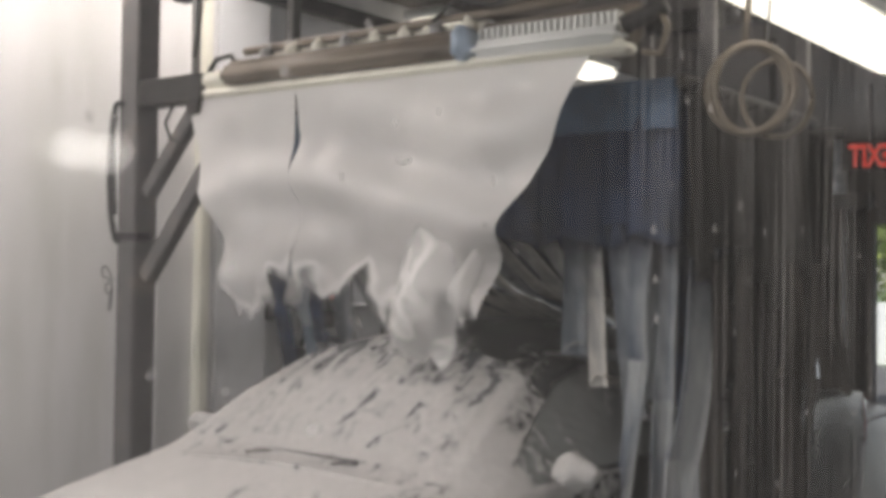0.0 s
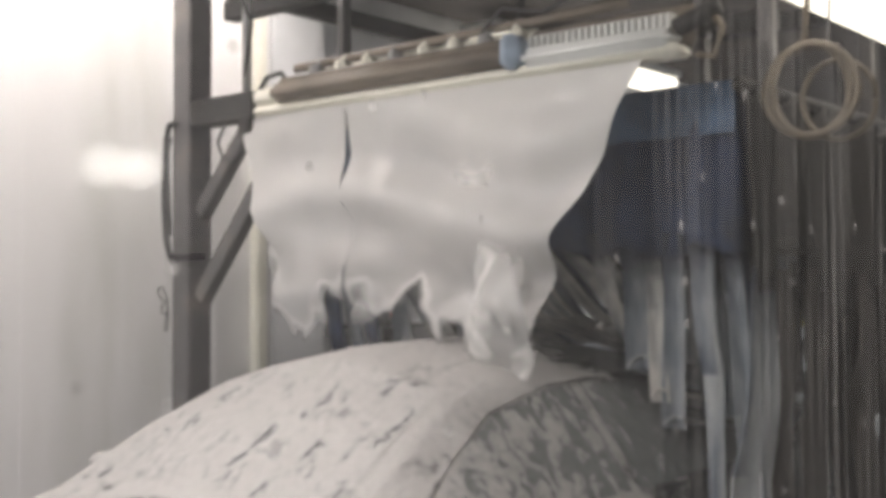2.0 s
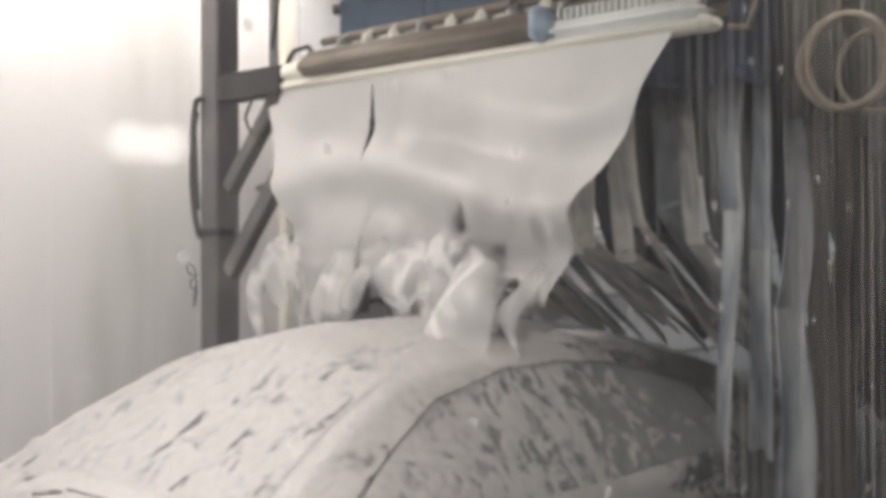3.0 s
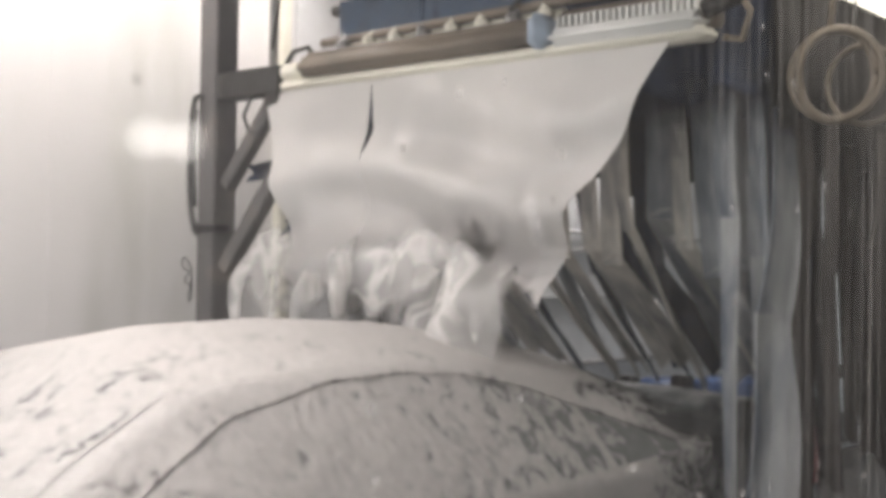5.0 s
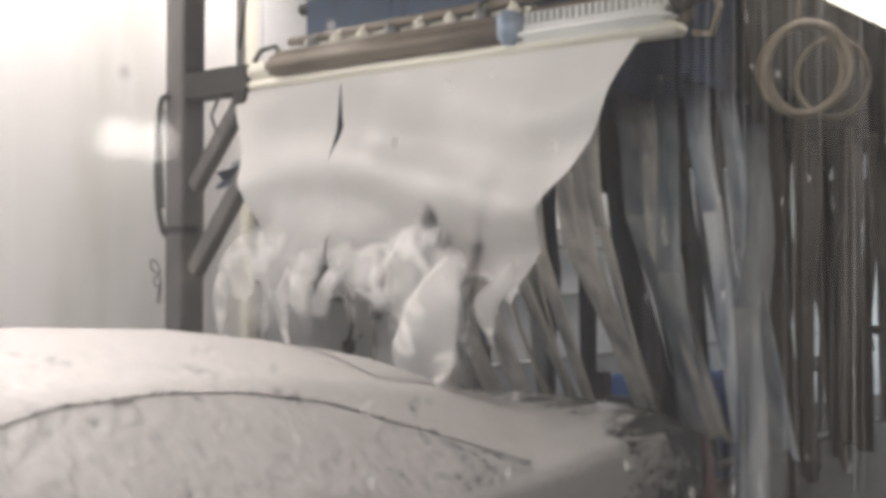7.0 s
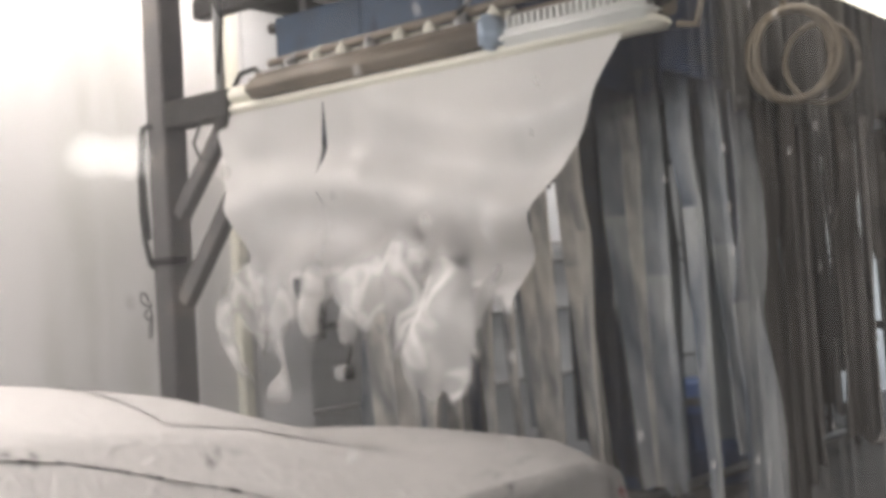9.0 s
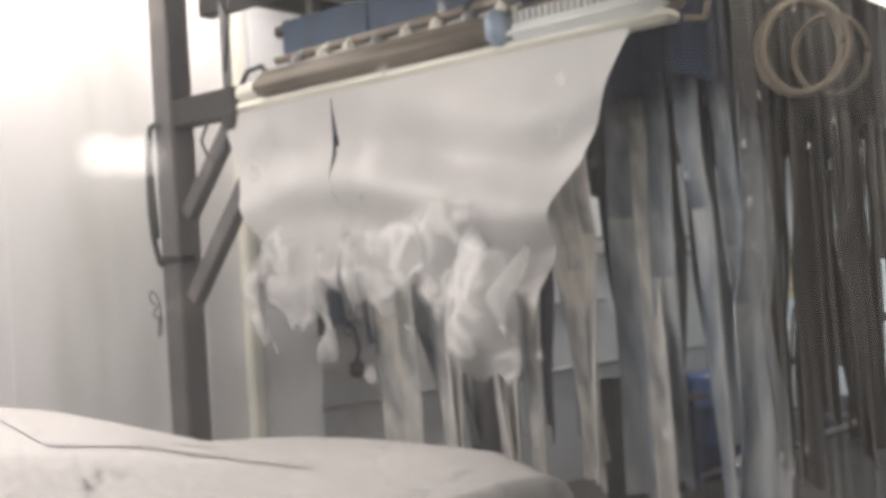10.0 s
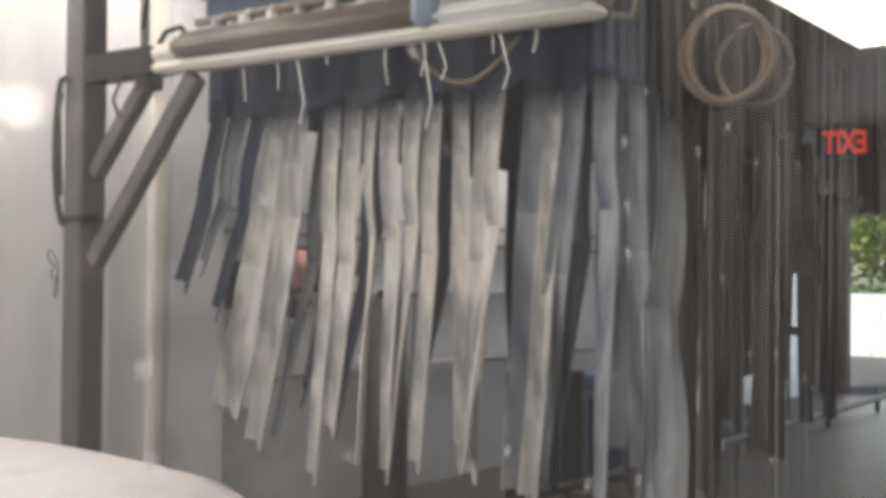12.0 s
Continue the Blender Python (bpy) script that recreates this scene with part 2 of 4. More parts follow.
def foam_lace(name, color, film, scale):
    """Folds of foam: a thin veil with thicker ridges in it and open holes, soft at its sides and torn at its hem."""
    m = bpy.data.materials.new(name)
    m.use_nodes = True
    n, l = m.node_tree.nodes, m.node_tree.links
    b, out = n["Principled BSDF"], n["Material Output"]
    b.inputs["Base Color"].default_value, b.inputs["Roughness"].default_value = (*color, 1), 0.3
    tl, tr = n.new("ShaderNodeBsdfTranslucent"), n.new("ShaderNodeBsdfTransparent")
    tl.inputs[0].default_value = (*color, 1)
    m1, m2 = n.new("ShaderNodeMixShader"), n.new("ShaderNodeMixShader")
    m1.inputs[0].default_value = 0.3
    l.new(b.outputs[0], m1.inputs[1]), l.new(tl.outputs[0], m1.inputs[2])
    tc, mp, info = n.new("ShaderNodeTexCoord"), n.new("ShaderNodeMapping"), n.new("ShaderNodeObjectInfo")
    mp.inputs["Scale"].default_value = (1.25, 0.6, 1.0)
    l.new(tc.outputs["Object"], mp.inputs[0])

    def ramp(value, lo, hi, a, c):
        r = n.new("ShaderNodeMapRange")
        r.interpolation_type = "SMOOTHSTEP"
        for key, v in (("From Min", lo), ("From Max", hi), ("To Min", a), ("To Max", c)):
            r.inputs[key].default_value = v
        l.new(value, r.inputs["Value"])
        return r.outputs[0]

    def calc(op, a, c):
        q = n.new("ShaderNodeMath")
        q.operation = op
        for sock, v in zip(q.inputs, (a, c)):
            if isinstance(v, float):
                sock.default_value = v
            else:
                l.new(v, sock)
        return q.outputs[0]

    shift = calc("MULTIPLY", info.outputs["Random"], 40.0)

    def noise_tex(sc, detail, bend):
        t = n.new("ShaderNodeTexNoise")
        t.noise_dimensions = "4D"
        for key, v in (("Scale", sc), ("Detail", detail), ("Roughness", 0.5), ("Distortion", bend)):
            t.inputs[key].default_value = v
        l.new(mp.outputs[0], t.inputs["Vector"]), l.new(shift, t.inputs["W"])
        return t.outputs[0]

    holes, veins = noise_tex(scale, 2.0, 0.5), noise_tex(scale * 1.25, 1.5, 0.8)
    sep = n.new("ShaderNodeSeparateXYZ")
    l.new(tc.outputs["Generated"], sep.inputs[0])
    side = calc("ABSOLUTE", calc("SUBTRACT", sep.outputs["X"], 0.5), 0.0)
    thin = calc("ADD", ramp(side, 0.10, 0.48, 0.0, 0.42), ramp(sep.outputs["Z"], 0.6, 0.0, 0.0, 0.34))
    thin = calc("ADD", thin, ramp(sep.outputs["Z"], 0.55, 1.0, 0.0, 0.55))
    body = ramp(calc("SUBTRACT", holes, thin), 0.16, 0.46, 0.0, 1.0)
    ridge = ramp(calc("ABSOLUTE", calc("SUBTRACT", veins, 0.5), 0.0), 0.0, 0.09, 0.62 - 0.6 * film, 0.0)
    rim = ramp(calc("ABSOLUTE", calc("SUBTRACT", body, 0.55), 0.0), 0.0, 0.45, 0.22, 0.0)
    thick_film = calc("MINIMUM", calc("ADD", calc("ADD", ridge, rim), film), 0.96)
    l.new(calc("MULTIPLY", body, thick_film), m2.inputs[0])
    bp = n.new("ShaderNodeBump")
    bp.inputs["Strength"].default_value, bp.inputs["Distance"].default_value = 0.25, 0.03
    l.new(calc("ADD", ridge, holes), bp.inputs["Height"]), l.new(bp.outputs[0], b.inputs["Normal"])
    l.new(tr.outputs[0], m2.inputs[1]), l.new(m1.outputs[0], m2.inputs[2])
    l.new(m2.outputs[0], out.inputs["Surface"])
    return m


def wet_glass(name):
    """A window pane with a thin film of dirt, vertical water runs and drops."""
    m = bpy.data.materials.new(name)
    m.use_nodes = True
    n, l = m.node_tree.nodes, m.node_tree.links
    n.remove(n["Principled BSDF"])
    tc, mp, run = n.new("ShaderNodeTexCoord"), n.new("ShaderNodeMapping"), n.new("ShaderNodeTexNoise")
    mp.inputs["Scale"].default_value = (1, 26, 0.9)
    run.inputs["Scale"].default_value, run.inputs["Detail"].default_value = 2.2, 4
    l.new(tc.outputs["Object"], mp.inputs[0]), l.new(mp.outputs[0], run.inputs["Vector"])
    r = n.new("ShaderNodeMapRange")
    r.inputs["From Min"].default_value, r.inputs["From Max"].default_value, r.inputs["To Min"].default_value, r.inputs["To Max"].default_value = 0.50, 0.85, 0.0, 0.24
    l.new(run.outputs[0], r.inputs["Value"])
    sy, wy, mul = n.new("ShaderNodeSeparateXYZ"), n.new("ShaderNodeMapRange"), n.new("ShaderNodeMath")
    l.new(tc.outputs["Object"], sy.inputs[0]), l.new(sy.outputs["Y"], wy.inputs["Value"])
    wy.inputs["From Min"].default_value, wy.inputs["From Max"].default_value, wy.inputs["To Min"].default_value = -3.0, -2.0, 0.12
    r.inputs["To Min"].default_value = 0.0
    mul.operation = "MULTIPLY_ADD"
    mul.inputs[2].default_value = 0.014
    l.new(r.outputs[0], mul.inputs[0]), l.new(wy.outputs[0], mul.inputs[1])
    vor, lt, mx = n.new("ShaderNodeTexVoronoi"), n.new("ShaderNodeMapRange"), n.new("ShaderNodeMath")
    vor.inputs["Scale"].default_value = 16
    l.new(tc.outputs["Object"], vor.inputs["Vector"])
    lt.inputs["From Min"].default_value, lt.inputs["From Max"].default_value, lt.inputs["To Min"].default_value, lt.inputs["To Max"].default_value = 0.05, 0.11, 0.30, 0.0
    l.new(vor.outputs["Distance"], lt.inputs["Value"])
    mx.operation = "MAXIMUM"
    l.new(mul.outputs[0], mx.inputs[0]), l.new(lt.outputs[0], mx.inputs[1])
    tr, di, mix = n.new("ShaderNodeBsdfTransparent"), n.new("ShaderNodeBsdfTranslucent"), n.new("ShaderNodeMixShader")
    di.inputs[0].default_value = (0.75, 0.74, 0.72, 1)
    l.new(mx.outputs[0], mix.inputs[0]), l.new(tr.outputs[0], mix.inputs[1]), l.new(di.outputs[0], mix.inputs[2])
    gl, top = n.new("ShaderNodeBsdfGlossy"), n.new("ShaderNodeMixShader")
    gl.inputs["Roughness"].default_value, top.inputs[0].default_value = 0.05, 0.045
    l.new(mix.outputs[0], top.inputs[1]), l.new(gl.outputs[0], top.inputs[2])
    l.new(top.outputs[0], n["Material Output"].inputs["Surface"])
    return m


def navy_topped(base):
    """The upper end of a strip: its colour fades unevenly into dark navy towards the top."""
    m = base.copy()
    m.name = base.name + "_upper"
    n, l = m.node_tree.nodes, m.node_tree.links
    b = n["Principled BSDF"]
    was = b.inputs["Base Color"].links[0].from_socket
    tc, sep, nz, add, r, x = [n.new("ShaderNode" + k) for k in ("TexCoord", "SeparateXYZ", "TexNoise", "Math", "MapRange", "Mix")]
    l.new(tc.outputs["Object"], sep.inputs[0]), l.new(tc.outputs["Object"], nz.inputs["Vector"])
    nz.inputs["Scale"].default_value = 14
    add.operation = "MULTIPLY_ADD"
    add.inputs[1].default_value = 0.22
    l.new(nz.outputs[0], add.inputs[0]), l.new(sep.outputs["Z"], add.inputs[2])
    r.inputs["From Min"].default_value, r.inputs["From Max"].default_value = -0.20, 0.06
    l.new(add.outputs[0], r.inputs["Value"])
    x.data_type = "RGBA"
    x.inputs["B"].default_value = (0.022, 0.030, 0.048, 1)
    l.new(r.outputs[0], x.inputs["Factor"]), l.new(was, x.inputs["A"]), l.new(x.outputs["Result"], b.inputs["Base Color"])
    return m


M_BODY = foam_coat("foamed_dark_paint", (0.035, 0.037, 0.035), 1.12, 5, (1, 0.5, 1), 0.2)
M_GLASSF = foam_coat("foamed_windscreen", (0.11, 0.115, 0.12), 0.95, 11, (1.6, 0.45, 0.45), 0.08)
M_GLASSR = foam_coat("foamed_rear_window", (0.10, 0.10, 0.10), 1.08, 5.5, (1.6, 0.45, 0.45), 0.08)
M_GLASSS = foam_coat("foamed_side_window", (0.17, 0.18, 0.175), 1.10, 13, (1, 1, 0.45), 0.12, -1.3)
M_SEAL = foam_coat("foamed_roof_seal", (0.03, 0.03, 0.032), 0.86, 14, (1, 1, 1), 0.3)
M_TAILF = foam_coat("foamed_tail_lens", (0.30, 0.02, 0.02), 0.95, 12, (1, 1, 1), 0.15)
M_FOAM = foam_film("foam_film", (0.80, 0.785, 0.77), 0.96, 1.3)
M_FOAMT = foam_lace("torn_foam", (0.82, 0.81, 0.795), 0.30, 3.4)
M_FOAML = foam_lace("dense_foam", (0.83, 0.82, 0.80), 0.40, 3.0)
M_WEB = material("falling_foam_web", (0.80, 0.79, 0.775), 0.35, grain=0.05, scale=8, bump=0.15)
UPPER = {m: navy_topped(m) for m in (M_STRIP, M_STRIPM, M_STRIPB)}
M_PANE = wet_glass("wet_window_glass")

# ---- building helpers ----


def part(name, bm, mat, parent=None, label="", m=None, smooth=True):
    me = bpy.data.meshes.new(name)
    bm.to_mesh(me)
    bm.free()
    me.materials.append(mat)
    if smooth:
        for p in me.polygons:
            p.use_smooth = True
    ob = new(name, me)
    if parent:
        ob.parent = parent
    if m:
        ob.matrix_basis = m
    if label:
        ob["label"] = label
    return ob


def empty(name, m=None, **tags):
    ob = new(name)
    ob.empty_display_size = 0.1
    if m:
        ob.matrix_basis = m
    return tagged(ob, **tags)


def box(bm, x0, x1, y0, y1, z0, z1, bevel=0.0, m=None):
    r = bmesh.ops.create_cube(bm, size=1, matrix=Matrix.Translation(((x0 + x1) / 2, (y0 + y1) / 2, (z0 + z1) / 2)) @ Matrix.Diagonal((x1 - x0, y1 - y0, z1 - z0, 1)))
    vs = r["verts"]
    if m:
        bmesh.ops.transform(bm, matrix=m, verts=vs)
    if bevel:
        es = list({e for v in vs for e in v.link_edges})
        bmesh.ops.bevel(bm, geom=es, offset=bevel, segments=2, affect="EDGES")
    return bm


def boxed(*a, **k):
    return box(bmesh.new(), *a, **k)


def beam(bm, p, q, w, h, bevel=0.006):
    """A bar of section w x h from p to q."""
    p, q = Vector(p), Vector(q)
    d = q - p
    m = Matrix.Translation((p + q) / 2) @ d.to_track_quat("Y", "Z").to_matrix().to_4x4()
    return box(bm, -w / 2, w / 2, -d.length / 2, d.length / 2, -h / 2, h / 2, bevel, m)


def rod(bm, p, q, r, seg=12):
    p, q = Vector(p), Vector(q)
    d = q - p
    bmesh.ops.create_cone(bm, cap_ends=True, segments=seg, radius1=r, radius2=r, depth=d.length,
                          matrix=Matrix.Translation((p + q) / 2) @ d.to_track_quat("Z", "Y").to_matrix().to_4x4())
    return bm


def tube(points, r, seg=8, closed=False):
    """A bent pipe through points."""
    bm = bmesh.new()
    pts = [Vector(p) for p in points]
    n = len(pts)
    rings = []
    for i, p in enumerate(pts):
        a, b = (pts[(i - 1) % n], pts[(i + 1) % n]) if closed else (pts[max(i - 1, 0)], pts[min(i + 1, n - 1)])
        q = (b - a).to_track_quat("Z", "Y").to_matrix()
        rings.append([bm.verts.new(p + q @ Vector((r * math.cos(2 * math.pi * k / seg), r * math.sin(2 * math.pi * k / seg), 0))) for k in range(seg)])
    for i in range(n if closed else n - 1):
        a, b = rings[i], rings[(i + 1) % n]
        off = min(range(seg), key=lambda o: sum((a[k].co - b[(k + o) % seg].co).length for k in range(seg)))
        for k in range(seg):
            bm.faces.new((a[k], a[(k + 1) % seg], b[(k + 1 + off) % seg], b[(k + off) % seg]))
    if not closed:
        bm.faces.new(rings[0][::-1]), bm.faces.new(rings[-1])
    bmesh.ops.recalc_face_normals(bm, faces=bm.faces)
    return bm


def grid(nu, nv, f):
    bm = bmesh.new()
    vs = [[bm.verts.new(f(i / nu, j / nv)) for j in range(nv + 1)] for i in range(nu + 1)]
    for i in range(nu):
        for j in range(nv):
            bm.faces.new((vs[i][j], vs[i + 1][j], vs[i + 1][j + 1], vs[i][j + 1]))
    return bm


def thick(bm, d, closed=True):
    """Gives an open sheet the thickness d."""
    bm.normal_update()
    n = len(bm.verts)
    rim = [e for e in bm.edges if e.is_boundary]
    faces = list(bm.faces)
    back = {v: bm.verts.new(v.co - v.normal * d) for v in list(bm.verts)}
    for f in faces:
        bm.faces.new([back[v] for v in reversed(f.verts)])
    for e in rim if closed else ():
        a, b = e.verts
        f = e.link_faces[0]
        k = list(f.verts).index(a)
        if f.verts[(k + 1) % len(f.verts)] == b:
            a, b = b, a
        bm.faces.new((a, b, back[b], back[a]))
    bm.normal_update()
    return bm


def structure(name, bm, mat, label, category, smooth=False):
    return tagged(part(name, bm, mat, None, "", None, smooth), label, category, "", "structure")


# ---- setting ----
structure("ground", boxed(-300, 300, -300, 300, -0.3, -0.02), M_GRASS, "green grass lawn around the wash building", "ground")
structure("floor", boxed(-2.9, 4.6, -9, 14.2, -0.18, 0.0), M_CONC, "wet stained concrete floor of the wash tunnel", "floor")
structure("road", boxed(-14, 12, 14.2, 22, -0.1, 0.0), M_ROAD, "sunlit asphalt apron outside the entrance", "road")
structure("wall_west", boxed(-2.3, -2.1, -9, 1.42, 0, 3.9), M_WALL, "glossy white panel wall with faint joints", "wall")
structure("wall_west_far", boxed(-2.8, -2.6, 1.42, 14.2, 0, 3.9), M_WALL2, "white painted wall with conduits", "wall")
structure("wall_return", boxed(-2.6, -2.3, 1.30, 1.415, 0, 3.9), M_WALL2, "white end face of the wall panel", "wall")
bm = bmesh.new()
box(bm, 2.6, 2.72, -9, -4.7, 0, 3.9), box(bm, 2.6, 2.72, -0.8, 14.2, 0, 3.9), box(bm, 2.6, 2.72, -4.7, -0.8, 0, 0.5), box(bm, 2.6, 2.72, -4.7, -0.8, 3.1, 3.9)
structure("wall_window", bm, M_WALL2, "white wall with the long viewing window", "wall")
structure("wall_east", boxed(4.4, 4.6, -9, 14.2, 0, 3.9), M_WALL2, "white wall of the viewing corridor", "wall")
structure("ceiling", boxed(-2.9, 4.7, -9.2, 14.4, 3.9, 4.1), M_CEIL, "dark stained ceiling of the wash tunnel", "ceiling")
bm = bmesh.new()
box(bm, -2.8, -2.2, 14.2, 14.4, 0, 3.9), box(bm, 1.6, 4.4, 14.2, 14.4, 0, 3.9), box(bm, -2.2, 1.6, 14.2, 14.4, 2.65, 3.9)
structure("wall_entrance", bm, M_CEIL, "dark wall around the open tunnel entrance", "wall")
win = tagged(new("window_1"), "wet viewing window with water runs and drops", "window", "", "structure")
part("pane", boxed(2.64, 2.652, -4.68, -0.82, 0.52, 3.08), M_PANE, win, "", None, False).visible_shadow = False
part("window_frame", box(box(boxed(2.61, 2.70, -4.7, -4.64, 0.5, 3.1), 2.61, 2.70, -0.86, -0.8, 0.5, 3.1), 2.61, 2.70, -4.7, -0.8, 0.5, 0.55), M_DARK, win, "", None, False)
for y in (-5.4, -4.2, -3.0, -1.8, -0.6, 0.6):
    structure("trim", boxed(-2.1, -2.094, y - 0.025, y + 0.025, 0, 3.9, 0.002), M_WALL, "white joint strip between wall panels", "trim")
structure("trim", boxed(-2.1, -2.03, 0.84, 0.92, 0, 3.9, 0.01), M_CREAM, "cream corner post on the wall", "trim")
structure("trim", boxed(-2.1, -2.07, 1.0, 1.42, 0, 3.9, 0.006), M_WALL2, "grey-white door panel edge on the wall", "trim")

# ---- car ----
CAR_A0, CAR_SPEED = 0.90, 0.42          # y of the roof's highest point at the start; metres a second
STATIONS = [  # along the car (front +), half width, belt z, half width of top, edge z, centre z
    (2.3, 0.70, 0.60, 0.55, 0.66, 0.70), (2.15, 0.84, 0.76, 0.68, 0.82, 0.86), (1.9, 0.90, 0.86, 0.72, 0.93, 0.97), (1.4, 0.92, 0.96, 0.74, 1.02, 1.06),
    (1.3, 0.92, 0.97, 0.74, 1.05, 1.09), (0.98, 0.93, 0.99, 0.68, 1.24, 1.33), (0.65, 0.93, 1.0, 0.62, 1.39, 1.51), (0.3, 0.93, 1.0, 0.60, 1.43, 1.56),
    (-0.2, 0.93, 1.0, 0.60, 1.44, 1.575), (-0.7, 0.93, 1.02, 0.59, 1.42, 1.55), (-1.1, 0.93, 1.03, 0.58, 1.37, 1.50), (-1.5, 0.93, 1.05, 0.58, 1.31, 1.43),
    (-1.85, 0.93, 1.08, 0.6, 1.22, 1.325), (-2.1, 0.92, 1.09, 0.66, 1.17, 1.245), (-2.2, 0.92, 1.09, 0.68, 1.16, 1.225), (-2.5, 0.92, 1.10, 0.71, 1.17, 1.205),
    (-2.75, 0.91, 1.08, 0.71, 1.155, 1.185), (-2.92, 0.88, 1.02, 0.69, 1.09, 1.115), (-3.03, 0.84, 0.90, 0.65, 0.95, 0.97), (-3.08, 0.80, 0.7, 0.6, 0.74, 0.76)]
NOSE, TAIL = 2.3, -3.08


def station(a):
    st = STATIONS
    for i in range(len(st) - 1):
        if st[i][0] >= a >= st[i + 1][0]:
            k = (st[i][0] - a) / (st[i][0] - st[i + 1][0])
            return [p + (q - p) * k for p, q in zip(st[i], st[i + 1])]
    return list(st[0] if a > st[0][0] else st[-1])


def skin(a, v, out=0.0):
    """A point of the car's skin: a along the car, v from 0 at the sill over 1 at the belt and 2 at the roof's edge to 3 at its middle; beyond that mirrored."""
    side = 1
    if v > 3:
        v, side = 6 - v, -1
    _, hw, bz, tw, ez, cz = station(a)
    if v <= 1:
        w, z = hw * (0.94 + 0.06 * math.sin(v * math.pi * 0.75) + 0.02 * v), 0.22 + (bz - 0.22) * v
    elif v <= 2:
        k = v - 1
        w, z = hw * 0.985 + (tw - hw * 0.985) * (k ** 1.15), bz + (ez - bz) * k
    else:
        k = v - 2
        w, z = tw * (1 - k), ez + (cz - ez) * math.sin(k * math.pi / 2)
    return Vector((side * (w + out * 0.8), a, z + out * (0.6 if v > 1 else 0)))


ARCH = [(1.1, 1.06), (0.8, 1.22), (0.54, 1.335), (0.12, 1.405), (-0.2, 1.415), (-0.5, 1.395), (-0.79, 1.345), (-1.2, 1.22), (-1.6, 1.075)]


def arch(a):
    """How far up the side, as skin() counts it, the top of the side windows lies."""
    z = np.interp(-a, [-p for p, _ in ARCH], [q for _, q in ARCH])
    _, _, bz, _, ez, _ = station(a)
    return 1 + min(0.97, max(0.06, (z - bz) / max(0.02, ez - bz)))


def car_profile(a, x):
    """Height of the car over a point along and across it."""
    if a > NOSE or a < TAIL or abs(x) > 0.98:
        return 0.0
    _, hw, bz, tw, ez, cz = station(a)
    return cz if abs(x) < tw else max(0, ez + (bz - ez) * (abs(x) - tw) / max(hw - tw, 0.01)) if abs(x) < hw else bz


